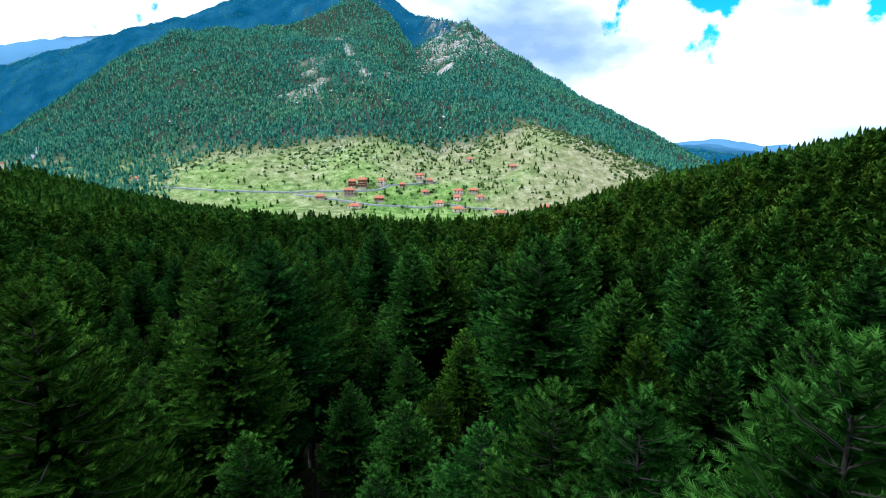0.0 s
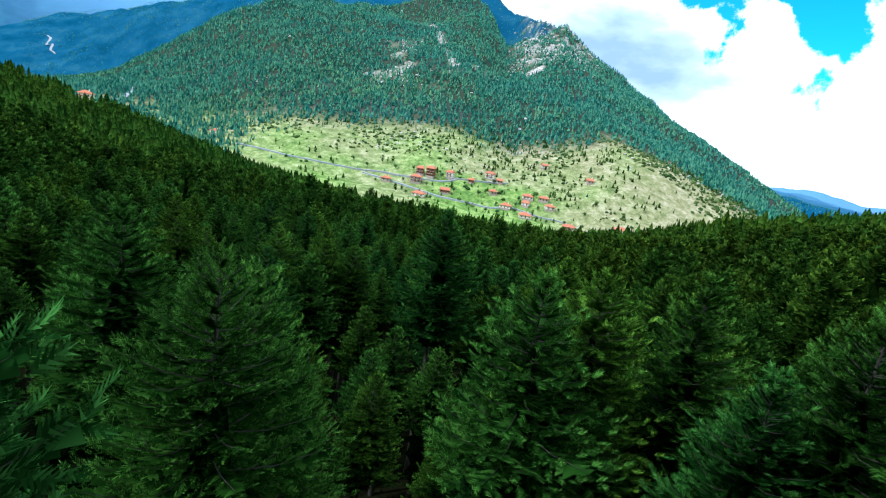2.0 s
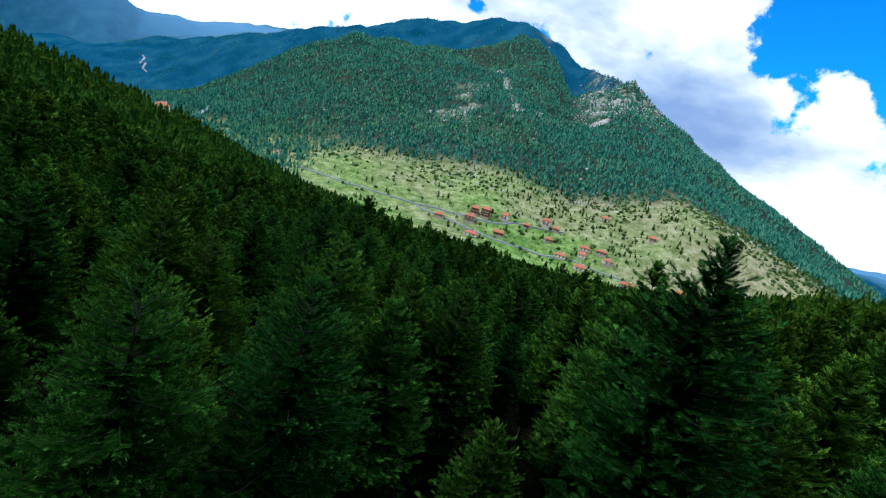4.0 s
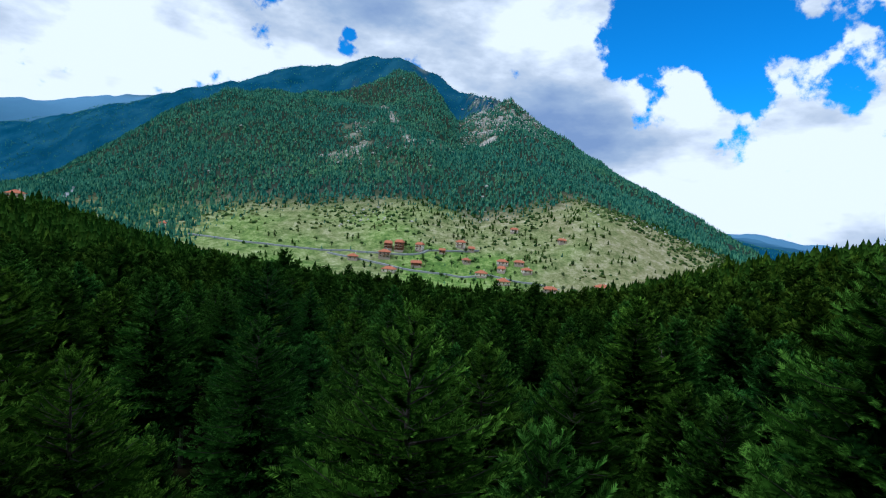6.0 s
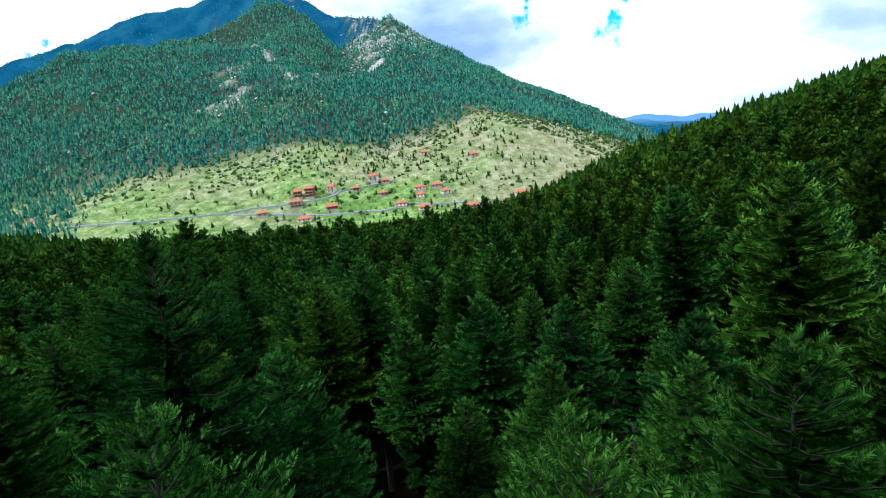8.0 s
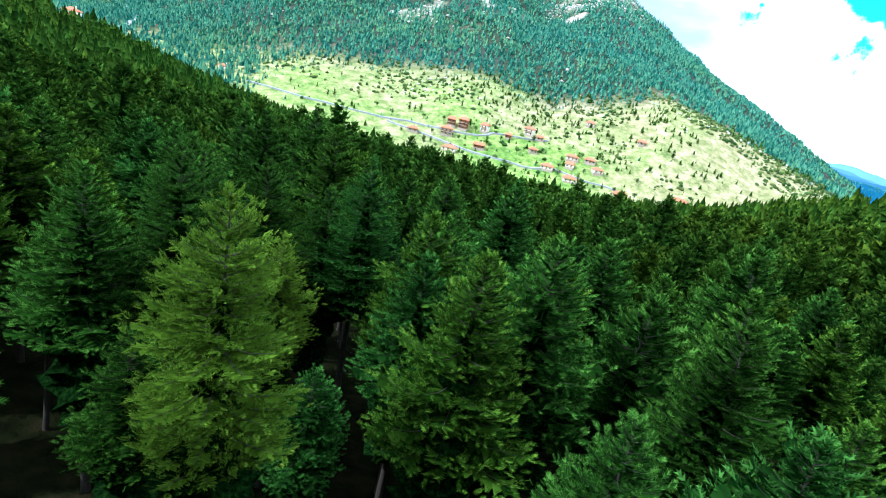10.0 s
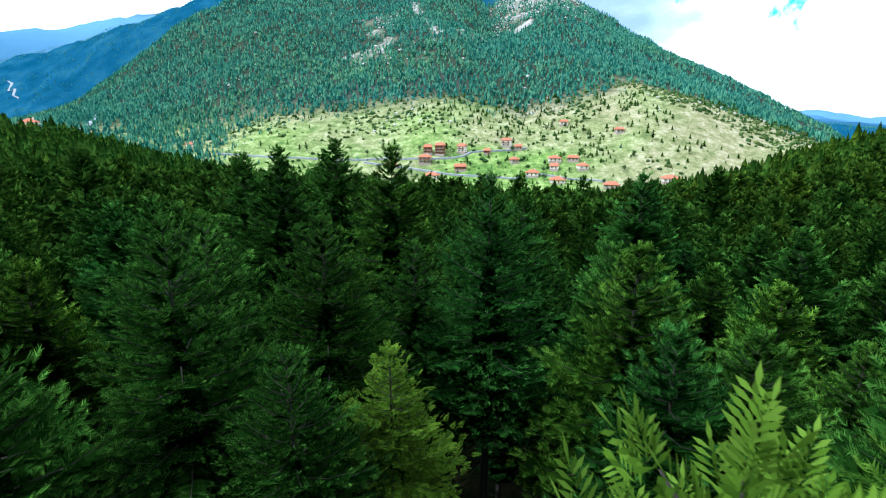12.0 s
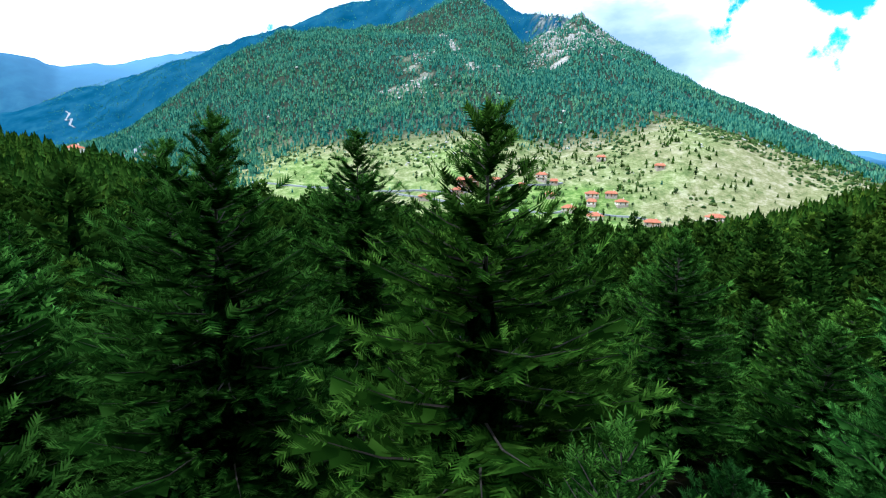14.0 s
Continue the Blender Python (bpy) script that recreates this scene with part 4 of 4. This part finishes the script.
road("pale stony stream bed at the head of the side valley", [(-1905, 1838), (-1868, 1818), (-1835, 1760), (-1820, 1780), (-1790, 1735), (-1748, 1720)], 11.0)


# ---- houses ----
def part(name, bm, mat, parent, label=""):
    me = bpy.data.meshes.new(name)
    bm.to_mesh(me)
    bm.free()
    me.materials.append(mat)
    ob = new(name, me)
    ob.parent = parent
    return tagged(ob, label) if label else ob


def box(x0, x1, y0, y1, z0, z1, bevel=0.0):
    bm = bmesh.new()
    bmesh.ops.create_cube(bm, size=1, matrix=Matrix.Translation(((x0 + x1) / 2, (y0 + y1) / 2, (z0 + z1) / 2)) @ Matrix.Diagonal((x1 - x0, y1 - y0, z1 - z0, 1)))
    if bevel:
        bmesh.ops.bevel(bm, geom=bm.edges[:], offset=bevel, segments=1, affect="EDGES")
    return bm


def hip_roof(w, d, z, rise, over, gable):
    """A tiled roof with eaves: gable in from 0 (ridge to the ends) to 1 (hipped)."""
    bm = bmesh.new()
    x, y, r = w / 2 + over, d / 2 + over, max(0.2, (w / 2 + over) - gable * (d / 2 + over))
    low = [bm.verts.new(p) for p in ((-x, -y, z), (x, -y, z), (x, y, z), (-x, y, z))]
    eave = [bm.verts.new((v.co.x, v.co.y, z + 0.28)) for v in low]
    a, b = bm.verts.new((-r, 0, z + rise)), bm.verts.new((r, 0, z + rise))
    bm.faces.new(low[::-1])
    for k in range(4):
        bm.faces.new((low[k], low[(k + 1) % 4], eave[(k + 1) % 4], eave[k]))
    bm.faces.new((eave[0], eave[1], b, a)), bm.faces.new((eave[2], eave[3], a, b))
    bm.faces.new((eave[1], eave[2], b)), bm.faces.new((eave[3], eave[0], a))
    return bm


def house(x, y, w, d, storeys, turn, walls, roof_mat, gable, label, balconies=True):
    base = new("house")
    base.matrix_basis = pose(x, y, float(height(x, y)), 0, 0, turn)
    tagged(base, label, "house", "village houses")
    h = 2.7 * storeys
    part("foundation", box(-w / 2 - 0.15, w / 2 + 0.15, -d / 2 - 0.15, d / 2 + 0.15, -4.5, 0.6), MAT_STONE_WALL, base, "rough stone foundation")
    part("wall", box(-w / 2, w / 2, -d / 2, d / 2, 0.6, h + 0.4), walls, base)
    part("roof", hip_roof(w, d, h + 0.4, 0.24 * d + 0.9, 0.75, gable), roof_mat, base, "orange-red tiled roof")
    part("chimney", box(w * 0.22 - 0.35, w * 0.22 + 0.35, d * 0.12 - 0.35, d * 0.12 + 0.35, h + 0.6, h + 0.24 * d + 2.2), MAT_PLASTER, base)
    bays = max(2, int(w / 3.2))
    for s in range(storeys):
        z = 1.1 + 2.7 * s
        for k in range(bays):
            cx = -w / 2 + w * (k + 0.5) / bays
            if s == 0 and k == bays // 2:
                part("door", box(cx - 0.55, cx + 0.55, -d / 2 - 0.06, -d / 2 + 0.1, 0.62, 2.9), MAT_TIMBER, base)
                continue
            win = part("window", box(cx - 0.6, cx + 0.6, -d / 2 - 0.05, -d / 2 + 0.1, z, z + 1.4), MAT_GLASS, base)
            part("sill", box(cx - 0.75, cx + 0.75, -d / 2 - 0.2, -d / 2 + 0.05, z - 0.15, z - 0.01), MAT_PLASTER, win)
        for sx in (-1, 1):
            part("window", box(min(sx * (w / 2 - 0.1), sx * (w / 2 + 0.05)), max(sx * (w / 2 - 0.1), sx * (w / 2 + 0.05)), -0.6, 0.6, z, z + 1.4), MAT_GLASS, base)
        if balconies and s:
            slab = part("balcony", box(-w * 0.46, w * 0.46, -d / 2 - 1.5, -d / 2 - 0.01, z - 0.75, z - 0.55), MAT_PLASTER, base)
            part("railing", box(-w * 0.46, w * 0.46, -d / 2 - 1.5, -d / 2 - 1.42, z - 0.55, z + 0.35), MAT_TIMBER, slab, "dark timber railing")
    return base


def village():
    white, stone, brown = MAT_PLASTER, MAT_STONE_WALL, MAT_TIMBER
    W = "white plastered house with an orange tiled roof on the meadow"
    S = "stone house with a red tiled roof beside the village road"
    B = "brown timber chalet with a low tiled roof"
    hotel = "long brown guest house with stepped balconies and tiled roofs"
    rows = [(-91, 526, 9, 9, 2, 6, brown, 0.4, hotel), (-79, 525, 9.5, 9, 3, -4, brown, 0.4, hotel), (-91, 508, 12.5, 9, 2, 4, stone, 1, S), (-58, 529, 8, 8, 2, -15, white, 0.3, W),
            (-121, 498, 10.5, 8, 1, 8, stone, 1, S), (-81, 482, 14, 9, 1, -6, white, 1, W), (-57, 498, 11, 8, 1, 12, brown, 0.2, B), (-16, 552, 10.5, 8, 2, -10, white, 0.6, W),
            (-4, 548, 7, 7, 1, 5, stone, 0.2, S), (-34, 529, 6.5, 6, 1, 0, brown, 0.2, B), (-8, 518, 8, 7, 1, 20, stone, 0.8, S), (8, 495, 12, 9, 1, -8, white, 1, W),
            (29, 518, 12, 8, 1, 6, white, 1, W), (46, 520, 11, 7, 1, -4, stone, 0.6, S), (53, 505, 10, 8, 1, 15, white, 1, W), (28, 505, 8, 8, 1, -12, white, 0.4, W),
            (29, 481, 13, 10, 1, 8, white, 1, W), (71, 463, 13, 8, 1, -5, stone, 0.8, S), (123, 484, 15, 9, 1, 4, white, 1, W), (44, 600, 9.5, 7, 1, 0, white, 0.5, W),
            (95, 567, 8, 7, 1, 10, stone, 0.2, S), (-343, 537, 10, 8, 1, -10, white, 1, W), (-354, 366, 11, 9, 2, 25, white, 1, "tall white house with a tiled roof among hillside firs")]
    for x, y, w, d, st, turn, wall, gable, label in rows:
        house(x, y, w * 0.9, d * 0.9, st, turn, wall, MAT_TILES, gable, label, st > 1)


village()


def village_trees():
    rnd = np.random.RandomState(41)
    spots = [(19, 598), (25, 588), (31, 592), (61, 574), (67, 566), (56, 588), (49, 582), (-25, 565), (-9, 556), (-218, 520), (-213, 524), (-195, 544), (-264, 531), (-73, 530), (-133, 541),
             (-127, 541), (-138, 538), (150, 526), (-115, 566), (-107, 484), (-49, 534), (52, 524), (-90, 563), (122, 546), (-51, 505), (64, 600), (36, 484), (-104, 476), (-100, 486)]
    for x, y in spots:
        put_fir("lone", rnd.randint(2), x, y, float(height(x, y)), rnd.uniform(0.5, 0.85), rnd.uniform(0, 360), 0.0, "dark conifer standing alone among the village fields")


village_trees()


def broadleaf(seed, tall, wide):
    """A small round-headed tree: trunk with limbs, and a crown of leaf tufts."""
    rnd = np.random.RandomState(seed)
    tv, tf = tube([(0, 0, -0.3), (0.05, 0, tall * 0.3), (0, 0.06, tall * 0.62)], (0.20, 0.14, 0.05), 6)
    tv, tf = list(tv), list(tf)
    for k in range(5):
        th = k * 1.3
        p = np.array((0, 0, tall * (0.32 + 0.05 * k)))
        v, f = tube([p, p + np.array((math.cos(th) * wide * 0.5, math.sin(th) * wide * 0.5, tall * 0.28))], (0.08, 0.02), 4)
        f = [tuple(a + len(tv) for a in q) for q in f]
        tv.extend(v), tf.extend(f)
    V, F = [], []
    sv, sf = spray_template(2, 0.2)
    for k in range(420):
        d = unit(rnd.normal(size=3))
        r = rnd.uniform(0.45, 1.0) ** 0.5 * (0.8 + 0.3 * math.sin(3 * d[0] + 5 * d[1] + seed))
        p = np.array((d[0] * wide * r, d[1] * wide * r, tall * 0.64 + d[2] * tall * 0.34 * r))
        a = unit(rnd.normal(size=3))
        b = unit(np.cross(a, d + (0.01, 0, 0)))
        c = np.cross(a, b)
        n0 = len(V)
        V.extend(p + 0.75 * (sv[:, 0:1] * a + sv[:, 1:2] * b + sv[:, 2:3] * c))
        F.extend((sf + n0).tolist())
    return mesh_from("trunk", np.array(tv), tf, MAT_BARK, True), mesh_from("crown", np.array(V), F, MAT_SHRUB)


def garden_trees():
    rnd = np.random.RandomState(77)
    forms = [broadleaf(200 + k, 5.5 + 0.7 * k, 2.0 + 0.25 * k) for k in range(3)]
    spots = [(-100, 531), (-70, 533), (-66, 524), (-104, 504), (-78, 503), (-48, 501), (-68, 478), (-94, 480), (-26, 548), (-10, 541), (6, 552), (-16, 514), (1, 521), (18, 500), (-2, 497),
             (20, 512), (38, 525), (57, 525), (62, 503), (41, 499), (18, 484), (41, 479), (84, 470), (134, 490), (112, 482), (-40, 520), (-22, 505), (-130, 490), (72, 512), (88, 500), (16, 531),
             (60, 545), (-150, 520), (-170, 532), (34, 604), (104, 574), (86, 560), (-46, 545), (-120, 528), (100, 520), (-30, 478), (-10, 472), (50, 474), (68, 480)]
    for n, (x, y) in enumerate(spots):
        trunk, crown = forms[n % 3]
        base = new("garden_tree")
        base.matrix_basis = pose(x, y, float(height(x, y)), 0, 0, rnd.uniform(0, 360)) @ Matrix.Scale(rnd.uniform(0.65, 1.15), 4)
        tagged(base, "small round green tree in a village garden", "tree", "garden trees")
        for name, me in (("trunk", trunk), ("crown", crown)):
            ob = new(name, me)
            ob.parent = base


garden_trees()
